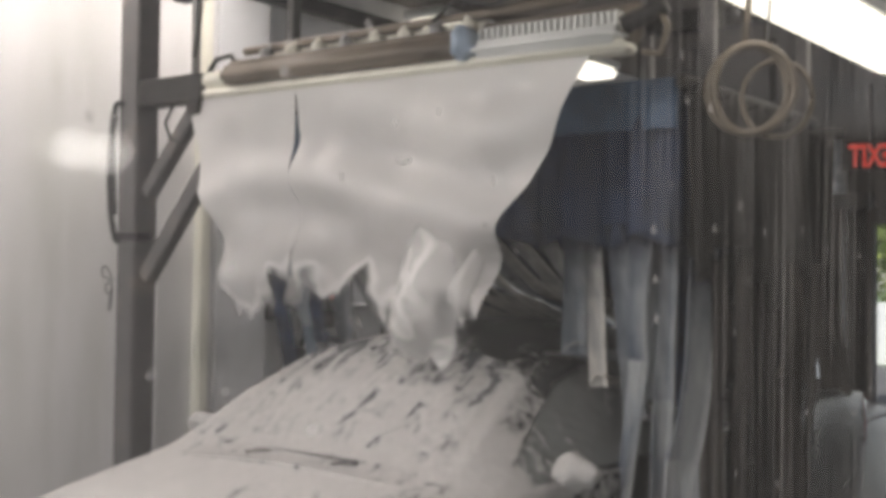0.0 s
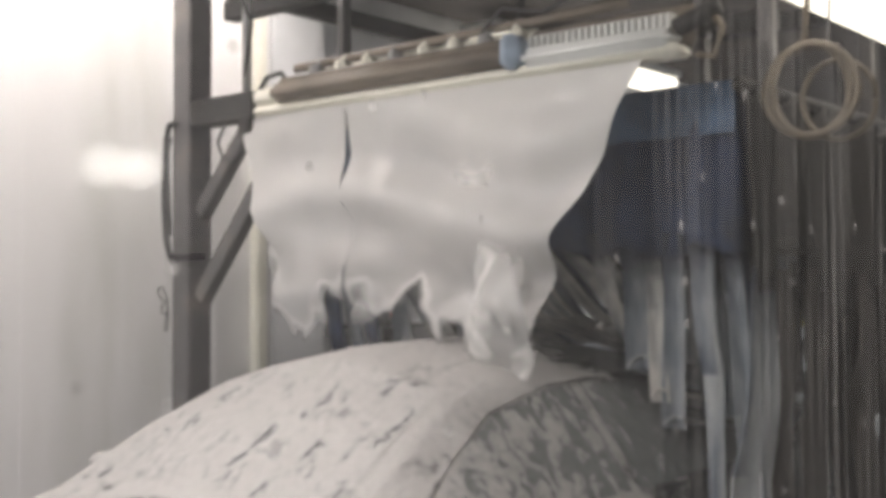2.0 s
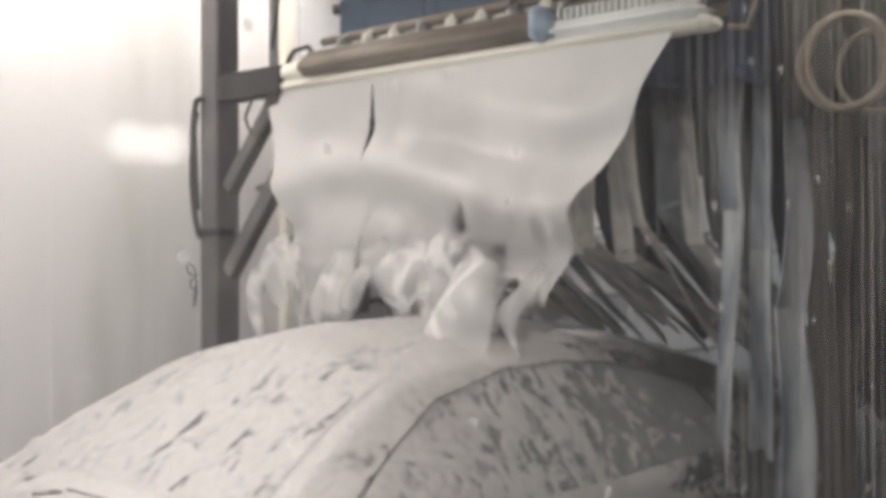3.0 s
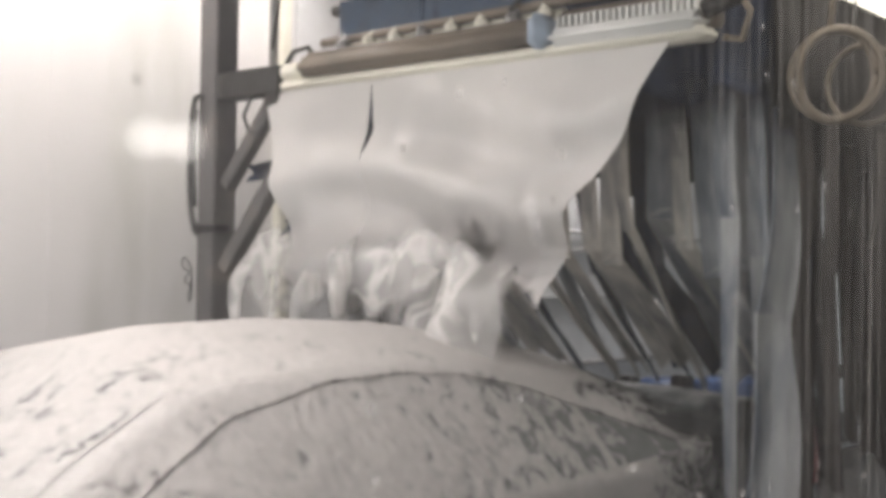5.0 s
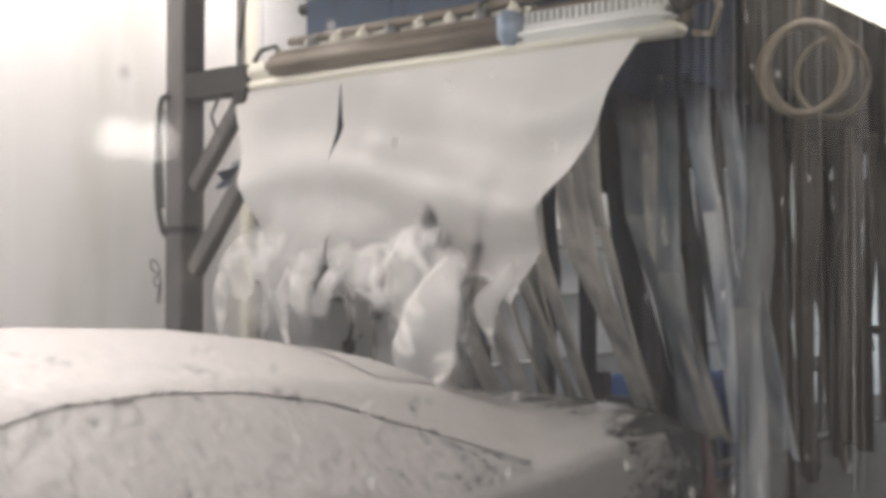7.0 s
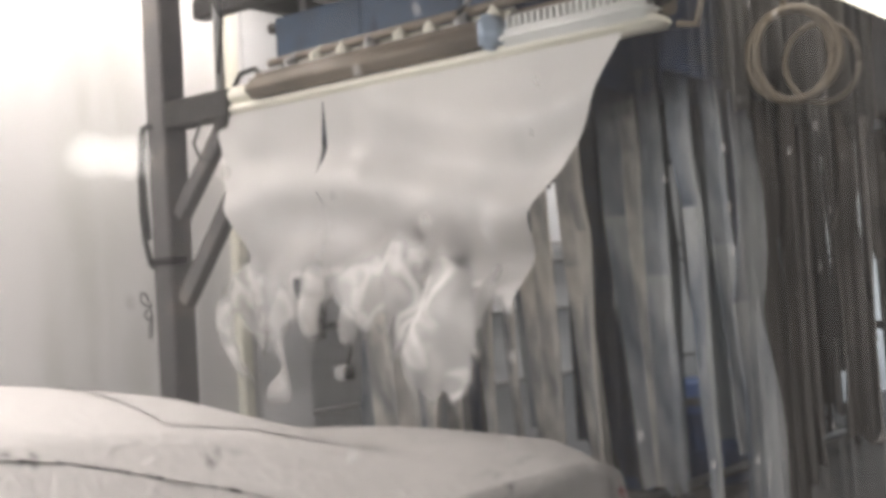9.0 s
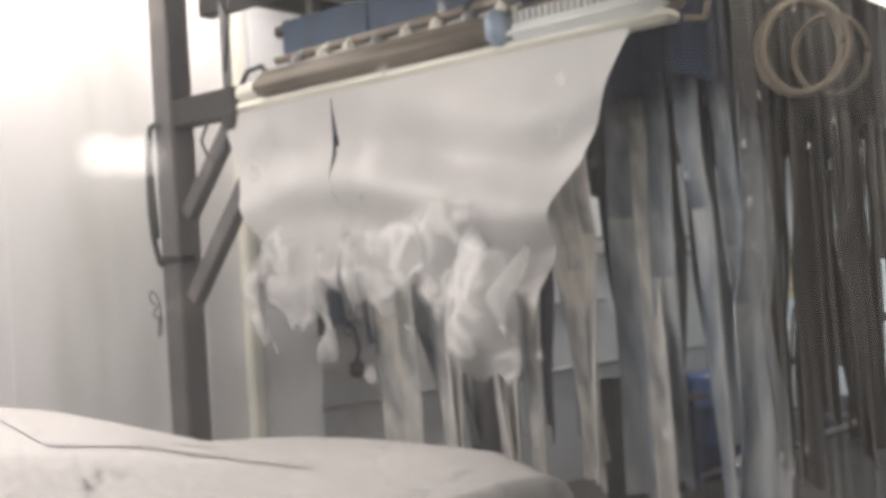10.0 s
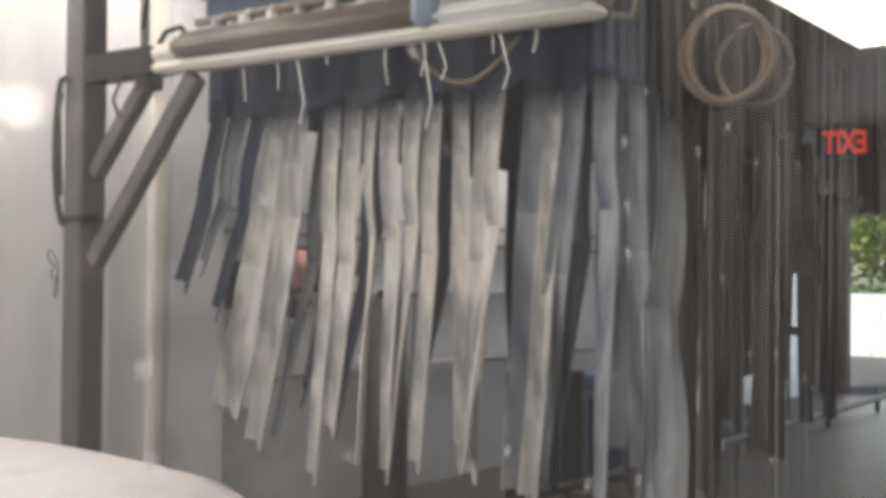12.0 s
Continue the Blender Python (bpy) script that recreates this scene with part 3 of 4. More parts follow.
def build_car():
    car = empty("car", pose(0, CAR_A0, 0, 0, 0, 180), label="white sedan covered in streaky soap foam on the conveyor", category="car")
    body = part("body", grid(120, 72, lambda i, j: skin(NOSE + (TAIL - NOSE) * i, 6 * j)), M_BODY, car)
    bm = bmesh.new()
    box(bm, -0.62, 0.62, -2.85, 2.1, 0.2, 0.34)
    part("underbody", bm, M_RUBBER, car)
    part("windscreen", grid(24, 30, lambda i, j: skin(1.27 - 0.6 * i, 2.1 + 1.8 * j, 0.006)), M_GLASSF, car, "dark windscreen streaked with foam")
    part("rear_window", grid(16, 30, lambda i, j: skin(-1.2 - 0.85 * i, 2.15 + 1.7 * j, 0.006)), M_GLASSR, car, "dark rear window streaked with foam")
    for side in (0, 1):
        def flip(p, s=side):
            return Vector((-p.x, p.y, p.z)) if s else p
        for a0, a1 in ((1.05, -0.05), (-0.11, -1.05), (-1.09, -1.55)):
            def pane(i, j, a0=a0, a1=a1):
                a = a0 + (a1 - a0) * i
                return flip(skin(a, 1.04 + (arch(a) - 1.06) * j, 0.006))
            part("side_window", grid(20, 8, pane), M_GLASSS, car, "dark side window veiled with foam")
        part("window_trim", tube([flip(skin(a, arch(a), 0.008)) for a in [1.08 - 0.06 * k for k in range(45)]], 0.0045), M_SEAL, car, "dark rubber roof seal flecked with foam")
        bm = bmesh.new()
        sx = 1 - 2 * side
        bmesh.ops.create_uvsphere(bm, u_segments=20, v_segments=12, radius=1, matrix=pose(1.01 * sx, 0.92, 1.05) @ Matrix.Diagonal((0.10, 0.055, 0.062, 1)))
        for v in bm.verts:
            v.co += 0.022 * noise.noise_vector(v.co * 16) + 0.012 * noise.noise_vector(v.co * 40)
        box(bm, 0.85 * (1 - 2 * side) - 0.06, 0.85 * (1 - 2 * side) + 0.06, 0.90, 0.94, 0.98, 1.02)
        part("wing_mirror", bm, M_BODY, car, "foam-covered wing mirror")
        part("tail_light", grid(6, 6, lambda i, j: flip(skin(-2.80 - 0.22 * i, 0.66 + 0.4 * j, 0.012))), M_TAILF, car, "red tail light lens under foam")
        for a in (1.5, -1.75):
            w = part("wheel", rod(bmesh.new(), ((0.66) * (1 - 2 * side), a, 0.32), ((0.86) * (1 - 2 * side), a, 0.32), 0.32, 28), M_RUBBER, car, "black tyre")
            part("rim", rod(bmesh.new(), ((0.80) * (1 - 2 * side), a, 0.32), ((0.87) * (1 - 2 * side), a, 0.32), 0.21, 20), M_PIPE, w)
        for a in (0.02, -0.95):
            bm = bmesh.new()
            beam(bm, flip(skin(a + 0.1, 0.8, 0.02)), flip(skin(a - 0.1, 0.8, 0.02)), 0.025, 0.03)
            part("door_handle", bm, M_BODY, car)
    part("hood_gap", tube([(x, 1.5 - 0.10 * x * x, station(1.5 - 0.10 * x * x)[5] + 0.004 - 0.06 * (x / 0.7) ** 2) for x in [-0.68 + 0.085 * q for q in range(17)]], 0.012, 6), M_GLASSF, car, "dark gap behind the bonnet")
    part("cowl", grid(2, 24, lambda i, j: skin(1.44 - 0.10 * i, 2.2 + 1.6 * j, 0.005)), M_GLASSF, car, "dark cowl below the windscreen")
    for x in (-0.34, 0.12):
        bm = bmesh.new()
        beam(bm, (x, 1.38, 1.07), (x + 0.48, 1.35, 1.072 - 0.05 * (x > 0)), 0.012, 0.014, 0.003)
        beam(bm, (x, 1.38, 1.062), (x + 0.10, 1.42, 1.06), 0.014, 0.014, 0.003)
        part("wiper", bm, M_STEEL, car, "dark wiper arm in foam")
    return car


car = build_car()


# ---- gantry and foam bar ----
def build_gantry():
    g = empty("gantry", pose(-1.56, 0, 0), label="grey steel gantry frame carrying the foam bar", category="gantry")
    part("post", boxed(-0.07, 0.07, -0.07, 0.07, 0, 3.9, 0.008), M_STEEL, g, "", None, False)
    part("crossbeam", beam(bmesh.new(), (0.05, 0, 2.66), (0.52, 0, 2.66), 0.12, 0.13), M_DARK, g, "", None, False)
    part("brace", beam(bmesh.new(), (0.08, 0.0, 2.16), (0.45, 0.0, 2.58), 0.07, 0.075), M_STEEL, g, "", None, False)
    part("brace", beam(bmesh.new(), (0.08, 0.0, 1.74), (0.72, 0.04, 2.58), 0.075, 0.08), M_STEEL, g, "", None, False)
    part("bracket", boxed(0.40, 0.50, -0.05, 0.05, 2.53, 2.60, 0.01), M_DARK, g, "", None, False)
    part("hose", tube([(-0.02, -0.09, 2.62), (-0.07, -0.09, 2.61), (-0.105, -0.08, 2.54), (-0.12, -0.08, 2.4), (-0.122, -0.08, 2.2), (-0.105, -0.08, 2.05), (-0.08, -0.08, 1.97), (-0.05, -0.08, 1.92)], 0.015), M_RUBBER, g, "black rubber hose")
    part("hose", tube([(-0.06, -0.09, 2.55), (-0.085, -0.09, 2.48), (-0.09, -0.08, 2.25), (-0.075, -0.08, 2.06)], 0.011), M_RUBBER, g, "black rubber hose")
    part("loop_wire", tube([(0.30, -0.03, 2.6), (0.26, -0.05, 2.5), (0.30, -0.05, 2.42), (0.37, -0.04, 2.40), (0.41, -0.03, 2.46)], 0.008, 6), M_RUBBER, g, "thin black wire loop")
    leaf = [(-0.072 - 0.08 * math.sin(q) + 0.012 * math.sin(2 * q), -0.09, 1.725 + 0.065 * math.sin(q) + 0.022 * math.sin(2 * q)) for q in [0.26 * k for k in range(13)]]
    ring = [(-0.105 + 0.028 * math.cos(q), -0.085, 1.69 + 0.026 * math.sin(q)) for q in [0.2 + 0.42 * k for k in range(15)]]
    part("cable_tie", tube(leaf, 0.004, 6), M_RUBBER, g, "looped end of black wire")
    part("cable_tie", tube(ring, 0.004, 6), M_RUBBER, g, "looped end of black wire")
    part("cable_tie", tube([(-0.075, -0.09, 1.70), (-0.085, -0.09, 1.66), (-0.10, -0.09, 1.60), (-0.095, -0.09, 1.575), (-0.075, -0.09, 1.60), (-0.072, -0.09, 1.68)], 0.004, 6), M_RUBBER, g, "looped end of black wire")
    for z in (1.93,):
        part("clamp", boxed(-0.09, 0.11, -0.09, 0.0, z, z + 0.035, 0.006), M_DARK, g, "", None, False)
    return g


def build_foam_bar():
    b = empty("foam_bar", pose(0, 0, 2.6), label="cream foam applicator bar with tube housing and valves", category="foam bar")
    part("foam_pan", boxed(-1.24, 1.2, -0.05, 0.08, 0.0, 0.045, 0.012), M_CREAM, b)
    part("end_block", boxed(-1.16, -0.86, -0.05, 0.09, 0.045, 0.13, 0.02), M_CREAM, b, "foam-caked cream end block")
    bm = boxed(-0.89, 0.46, -0.10, 0.02, 0.05, 0.135, 0.025)
    box(bm, -0.86, 0.44, -0.06, 0.0, 0.13, 0.16, 0.01)
    part("tube_housing", bm, M_TUBE, b, "brown stained tube housing")
    # small floodlight, drawn as a plain unlit block
    part("floodlight", boxed(0.46, 0.53, -0.115, 0.03, 0.03, 0.165, 0.02), M_FLOOD, b, "small floodlight with a pale blue pane")
    part("tray", boxed(0.53, 1.19, -0.09, 0.05, 0.03, 0.10, 0.03), M_WHITEPL, b, "white foam-filled tray")
    part("tray_back", boxed(0.5, 1.22, 0.06, 0.09, 0.05, 0.2, 0.01), M_TUBE, b)
    for k in range(22):
        part("rib", boxed(0.53 + k * 0.029, 0.541 + k * 0.029, 0.0, 0.06, 0.10, 0.165), M_WHITEPL, b, "", None, False)
    part("feed_pipe", rod(bmesh.new(), (-0.85, 0.05, 0.22), (0.95, 0.05, 0.24), 0.02), M_TUBE, b)
    part("feed_pipe", rod(bmesh.new(), (-0.75, 0.10, 0.19), (0.5, 0.10, 0.2), 0.024), M_CREAM, b)
    for k in range(8):
        x = -0.72 + k * 0.165
        bm = boxed(x, x + 0.045, 0.0, 0.07, 0.15, 0.215, 0.01)
        rod(bm, (x + 0.022, 0.02, 0.2), (x + 0.022 + random.uniform(-0.05, 0.05), 0.05, 0.235), 0.014, 8)
        part("valve", bm, M_CREAM if k % 3 else M_PIPE, b)
    part("hanger_rod", rod(bmesh.new(), (-1.12, -0.02, 0.12), (-1.12, -0.02, 1.3), 0.022), M_PIPE, b)
    part("hose", tube([(-1.06, 0, 0.12), (-1.0, 0, 0.19), (-0.9, 0, 0.2), (-0.84, 0, 0.13)], 0.012), M_RUBBER, b)
    part("cable", tube([(0.3, 0, 0.22), (0.42, -0.02, 0.29), (0.6, 0, 0.25), (0.8, 0, 0.31), (1.0, 0, 0.27), (1.2, 0, 0.36)], 0.01, 6), M_RUBBER, b, "black cable")
    part("cable", tube([(-1.13, -0.05, 1.0), (-1.2, -0.05, 0.7), (-1.05, -0.05, 0.45), (-1.1, -0.05, 0.2)], 0.008, 6), M_RUBBER, b, "black cable")
    for k in range(9):
        x = -1.1 + k * 0.26 + random.uniform(-0.05, 0.05)
        ln = random.uniform(0.03, 0.16)
        part("drip", tube([(x, 0.03, 0.0), (x + random.uniform(-.01, .01), 0.03, -ln * 0.5), (x + random.uniform(-0.02, 0.02), 0.03, -ln)], 0.0035, 6), M_FOAMB, b, "thin hanging foam drip")
    for x, ln in ((0.43, 0.34), (0.50, 0.16), (-0.22, 0.28), (0.78, 0.22)):
        part("drip", tube([(x, 0.02, 0.0), (x + 0.02, 0.02, -ln * 0.3), (x + 0.045, 0.02, -ln * 0.7), (x + 0.02, 0.02, -ln)], 0.004, 6), M_FOAMB, b, "long thread of foam")
    part("cable_loop", tube([(0.34 + 0.5 * q / 12, 0.07, -0.02 - 0.15 * math.sin(math.pi * q / 12)) for q in range(13)], 0.009, 6), M_HOSE, b, "tan cable loop")
    part("fitting", rod(bmesh.new(), (1.18, 0.0, 0.1), (1.34, 0.02, 0.16), 0.035), M_DARK, b)
    part("hose", tube([(1.3, 0.02, 0.16), (1.36, 0.0, 0.08), (1.33, 0.0, -0.02), (1.25, 0.02, 0.0)], 0.013), M_HOSE, b, "tan hose bend")
    return b


build_gantry()
build_foam_bar()

# ---- foam curtain ----
SHEETS, BILLOWS = [], []
SLIT = 0.322


def curtain_edge(z, side):
    """x of the curtain's left (0) or right (1) edge at the depth z below the bar."""
    if side:
        return float(np.interp(-z, (0, 0.18, 0.45, 0.62, 0.85, 1.2), (1.06, 0.95, 0.82, 0.70, 0.62, 0.58)))
    return float(np.interp(-z, (0, 0.38, 0.72, 0.9, 1.2), (-1.16, -1.03, -0.88, -0.86, -0.84)))


def ripple(x, z):
    """How far the falling film stands out: slow horizontal waves that grow downwards, and a few upright creases."""
    k = min(1.0, -z * 2.2)
    wave = math.sin(z * 15.0 + 1.3 * math.sin(x * 2.3) + 2.2 * noise.noise((x * 1.3, z * 0.8, 0)))
    fine = noise.noise((x * 3.0, z * 5.0, 3.0))
    crease = noise.noise((x * 9.0, z * 0.7, 5.0))
    return k * ((0.05 if x > -0.42 else 0.035) * wave + 0.05 * fine - 0.05 * k) + 0.014 * crease * min(1, -z * 6)


def foam_sheet(c, u0, u1, length, rag=0.25, nx=16, nz=60):
    """A piece of the curtain between the fractions u0 and u1 of its width, hung from the bar."""
    xm = -1.16 + 2.22 * (u0 + u1) / 2

    def f(i, j):
        z = -length * j
        split = 0.009 * math.exp(-((z + 0.26) / 0.16) ** 2) + 0.012 * max(0.0, -z - 0.5)     # the long slit beside the middle
        left, right = u0 + (split if u0 == SLIT else 0), u1 - (split if u1 == SLIT else 0)
        u = left + (right - left) * i
        xl, xr = curtain_edge(z, 0), curtain_edge(z, 1)
        x = xl + (xr - xl) * u
        x += 0.03 * j * (noise.noise((z * 4, 7 + 0.5 * x, 0)) + 0.4 * noise.noise((z * 11, x, 4)))
        z -= rag * j ** 3 * (0.5 + noise.noise((x * 4, 3.0, 1.0))) - 0.22 * j * j * math.exp(-((x + 0.36) / 0.14) ** 2)
        return (x - xm, ripple(x, z), z)
    return part("foam_sheet", grid(nx, nz, f), M_FOAM, c, "", pose(xm, 0, 0)), xm


def foam_tongue(c, x0, x1, tip, length, y):
    """A last web of foam that narrows to a hanging thread."""
    xm = (x0 + x1) / 2

    def f(i, j):
        w = max(0.014, 0.75 * math.exp(-j * 5.0) + 0.25 * (1 - min(1, j * 1.5)) - 0.02)
        mid = xm + (tip - xm) * min(1, j * 1.5) + 0.02 * math.sin(j * 9)
        x = mid + (i - 0.5) * (x1 - x0) * w
        return (x - xm, 0.02 * math.sin(j * 14 + i * 3) * j, -length * j)
    return part("foam_sheet", thick(grid(16, 48, f), 0.001, False), M_WEB, c, "", pose(xm, y, 0)), xm


def foam_fold(c, x, y, z, w, h, seed, mat):
    """A hanging fold of wet foam with deep rolls across it, gathered towards its hem."""
    def f(i, j):
        u = (i - 0.5) * w * (1 - 0.25 * j) + 0.06 * noise.noise((j * 2, seed, i))
        roll = 0.05 * math.sin(j * h * 11 + seed + 1.2 * math.sin(i * 3 + seed)) * (0.4 + 0.6 * j)
        lump = 0.09 * noise.noise((i * w * 3.5 + seed, j * h * 3.5, 1.0))
        hem = 0.14 * h * j * j * math.sin(i * 5.5 + seed)
        return (u, roll + lump - 0.08 * math.sin(math.pi * i), -h * j + hem)
    return part("foam_fold", grid(36, 40, f), mat, c, "soft rolling fold of wet foam", pose(x, y, z))


def build_curtain():
    c = empty("foam_curtain", pose(0, -0.03, 2.605), label="white translucent curtain of soap foam falling from the bar", category="foam curtain")
    cuts = ((0.0, 0.10, 0.21, SLIT), (SLIT, 0.44, 0.55, 0.66, 0.77, 0.88, 1.0))
    drops = ((10.16, 10.22, 10.18), (10.24, 10.18, 10.28, 10.26, 10.2, 10.17))
    for run, times in zip(cuts, drops):
        for q, drop in enumerate(times):
            sh, xm = foam_sheet(c, run[q], run[q + 1], 1.2)
            SHEETS.append((sh, xm, 0.0, drop))
    for x0, x1, tip, ln, drop in ((-0.06, 0.68, 0.24, 1.15, 10.52), (-1.08, -0.86, -0.9, 0.34, 10.56)):
        sh, xm = foam_tongue(c, x0, x1, tip, ln, 0.085)
        SHEETS.append((sh, xm, 0.085, drop))
    plan = ((-0.76, -0.54, 0.56, 0.60), (-0.08, -0.56, 0.62, 0.54), (0.20, -0.50, 0.66, 0.66), (0.42, -0.56, 0.52, 0.82), (0.28, -0.78, 0.50, 0.56))
    for q, (x, z, w, h) in enumerate(plan):
        y = -0.05 - 0.035 * (q % 4)
        dense = q > 2
        BILLOWS.append((foam_fold(c, x, y, z, w, h, q * 1.7, M_FOAML if dense else M_FOAMT), x, y, z, 10.1 + 0.03 * (q % 5), q * 0.9))
    for q in range(9):
        x, w, h = -0.90 + q * 0.18, random.uniform(0.07, 0.13), random.uniform(0.4, 0.72)
        BILLOWS.append((foam_fold(c, x, -0.07, -0.62, w, h, q * 3.1, M_FOAML), x, -0.07, -0.62, 10.12 + 0.03 * (q % 4), q * 0.9))
    return c


curtain = build_curtain()

# ---- mitter: rows of cloth on a frame that swings up and down ----
ROWS = []
NSTRIP, LONG = 15, 1.62
SKIRT = (0.58, 0.60, 0.72, 0.72, 0.72, 0.72)


def build_row(k):
    y = 0.40 + 0.45 * k
    home = pose(1.27, 1.5, 2.5, 0, 0, 90) if k == 5 else pose(0.07, y, 2.5)
    row = empty("mitter_row", home, label="navy mitter cloth row with long foam-soaked strips" if k < 2 else "dark wet mitter cloth row with ragged panels", category="mitter cloth", group="mitter rows")
    part("header_pipe", rod(bmesh.new(), (-1.2, 0, 0.02), (0.25 if k == 5 else 1.2, 0, 0.02), 0.03), M_DARK, row)
    for x in ((-0.95, 1.0) if k in (0, 4) else (-0.95, 0.1) if k == 5 else ()):
        part("hanger", beam(bmesh.new(), (x, 0, 0), (x, 0, 0.8), 0.05, 0.06), M_STEEL, row, "grey steel hanger bar", None, False)
    for x in (-0.7, 0.6) if k in (1, 2, 3, 4) else ():
        part("link_bar", beam(bmesh.new(), (x, 0, 0.03), (x, -0.45, 0.03), 0.04, 0.05), M_DARK, row, "", None, False)
    sk = SKIRT[k]

    def skirt(i, j):
        x = -1.14 + (1.36 if k == 5 else 2.3) * i
        rag = 0.0 if k < 2 else 0.14 * round(2 * noise.noise((int(x * 7) * 3.7, k, 0)))
        return (x, 0.05 * math.sin(x * 17 + k) * (0.3 + j) + 0.025 * math.sin(x * 43), 0.02 - sk * j - (0.05 * abs(math.sin(x * 9.5)) + rag) * j)
    part("skirt", thick(grid(100, 10, skirt), 0.012), M_BLUE if k < 2 else M_NAVY, row, "solid navy cloth top" if k < 2 else "ragged black cloth")
    if k == 0:
        for q in range(4):
            x0 = -1.12 + q * 0.572
            part("valance_board", boxed(x0, x0 + 0.566, -0.055, -0.04, -0.15, 0.05, 0.005), M_BLUEP, row, "flat blue board along the header", None, False)
    strips = []
    count = 20 if k == 0 else NSTRIP
    for s in range(count):
        x = -1.05 + 2.14 * s / (count - 1) + (random.uniform(-0.02, 0.02) if k == 0 else 0)
        w = random.uniform(0.07, 0.118) if k == 0 else random.uniform(0.105, 0.15)
        tw = random.uniform(-1, 1)
        if (k == 3 and x < 0.55) or (k == 4 and x < 0.85) or (k == 2 and (s % 2 or abs(x) < 0.7)) or (k == 1 and s % 4 == 1 and x < -0.2) or (k == 5 and x > 0.3):
            continue
        L1 = random.uniform(0.55, 0.85)
        L2 = LONG * random.uniform(0.92, 1.06) - L1
        if k in (3, 4) or (k == 5 and x > -0.4):
            L1, L2 = (L1 * 0.9, L2 * (0.9 if x < 0.0 else 0.4)) if k == 5 else (L1 * 0.8, L2 * 0.8) if k == 3 else (L1 * 0.46, L2 * 0.34)
        if k in (0, 2) and x < -0.74:
            L1, L2 = (0.48 + 0.1 * random.random(), 0.36 + 0.14 * random.random()) if k == 0 else (0.4 + 0.1 * random.random(), 0.22 + 0.2 * random.random())
        mat = random.choice((M_STRIPB, M_STRIPM) if k == 0 and x < -0.75 else (M_STRIPM, M_STRIPM, M_STRIPB) if k == 0 and x > 0.75 else (M_STRIP, M_STRIP, M_STRIP, M_STRIPM) if k == 0 else (M_STRIPB, M_STRIPM) if x < -0.7 else (M_STRIPB, M_STRIPB, M_BLUE, M_BLUE)) if k < 2 else random.choice((M_STRIPM, M_STRIPM, M_STRIPD)) if k == 5 and x < -0.85 else M_STRIPD

        if k in (0, 2) and x < -0.74:
            mat = (M_STRIPB if s % 2 else M_BLUE) if k == 0 else M_NAVY if s % 2 else M_STRIPD

        def f(i, j, w=w, tw=tw, L1=L1):
            return ((i - 0.5) * w, 0.028 * math.sin(i * 3.1) + 0.03 * tw * math.sin(j * math.pi) + 0.006 * math.sin(j * 6.28) + (i - 0.5) * 0.07 * tw * j + 0.03 * j * j, -L1 * j)

        def g(i, j, w=w, tw=tw, L2=L2):
            return ((i - 0.5) * w * (1 - 0.12 * j) + 0.03 * tw * j * j, 0.028 * math.sin(i * 3.1) + 0.012 * tw * math.sin(j * 6) * j + 0.03 + 0.07 * tw * j * j + 0.05 * tw * math.sin(j * 4) * j + (i - 0.5) * 0.07 * tw * (1 + j), -L2 * j - 0.05 * (i > 0.5) * j)
        dy = random.uniform(-0.05, 0.05)
        z = -sk + 0.06
        up = part("strip", thick(grid(4, 10, f), 0.008), UPPER.get(mat, mat), row, "", pose(x, dy, z), False)
        lo = part("strip_end", thick(grid(4, 12, g), 0.008), mat, up, "", pose(0, 0, -L1 + 0.01), False)
        strips.append((up, lo, x, dy, z, random.uniform(-1, 1), L1, L2))
    return row, y, strips, home


for k in range(6):
    ROWS.append(build_row(k))


def build_overhead():
    f = empty("overhead_frame", pose(0, 0.25, 3.2), label="dark steel overhead frame with braces above the foam bar", category="frame")
    part("beam", beam(bmesh.new(), (-1.45, -0.1, 0.0), (1.9, -0.1, 0.0), 0.09, 0.1), M_DARK, f, "", None, False)
    part("beam", beam(bmesh.new(), (-1.45, 2.4, 0.1), (1.9, 2.4, 0.1), 0.09, 0.1), M_DARK, f, "", None, False)
    for x in (-1.45, 1.85):
        part("rail", beam(bmesh.new(), (x, -0.1, 0.12), (x, 2.4, 0.12), 0.08, 0.09), M_DARK, f, "", None, False)
        for y in (-0.1, 2.4):
            part("drop_rod", rod(bmesh.new(), (x, y, 0.1), (x, y, 0.7), 0.03), M_STEEL, f, "", None, False)
    return f


build_overhead()

rig = empty("swinging_frame", pose(0, 0.2, 2.75), label="dark moving mitter frame with triangular braces", category="frame")
part("tie_beam", beam(bmesh.new(), (-1.0, 0, 0.12), (1.25, 0, 0.12), 0.07, 0.09), M_DARK, rig, "", None, False)
part("tie_beam", beam(bmesh.new(), (-1.0, 0.5, 0.22), (1.25, 0.5, 0.22), 0.07, 0.09), M_DARK, rig, "", None, False)
for x in (-0.62, 0.1, 0.75):
    part("strut", beam(bmesh.new(), (x - 0.1, 0.0, -0.04), (x, 0.02, 0.12), 0.03, 0.035), M_STEEL, rig, "", None, False)
    part("strut", beam(bmesh.new(), (x + 0.1, 0.0, -0.04), (x, 0.02, 0.12), 0.03, 0.035), M_STEEL, rig, "", None, False)

# ---- fixtures ----


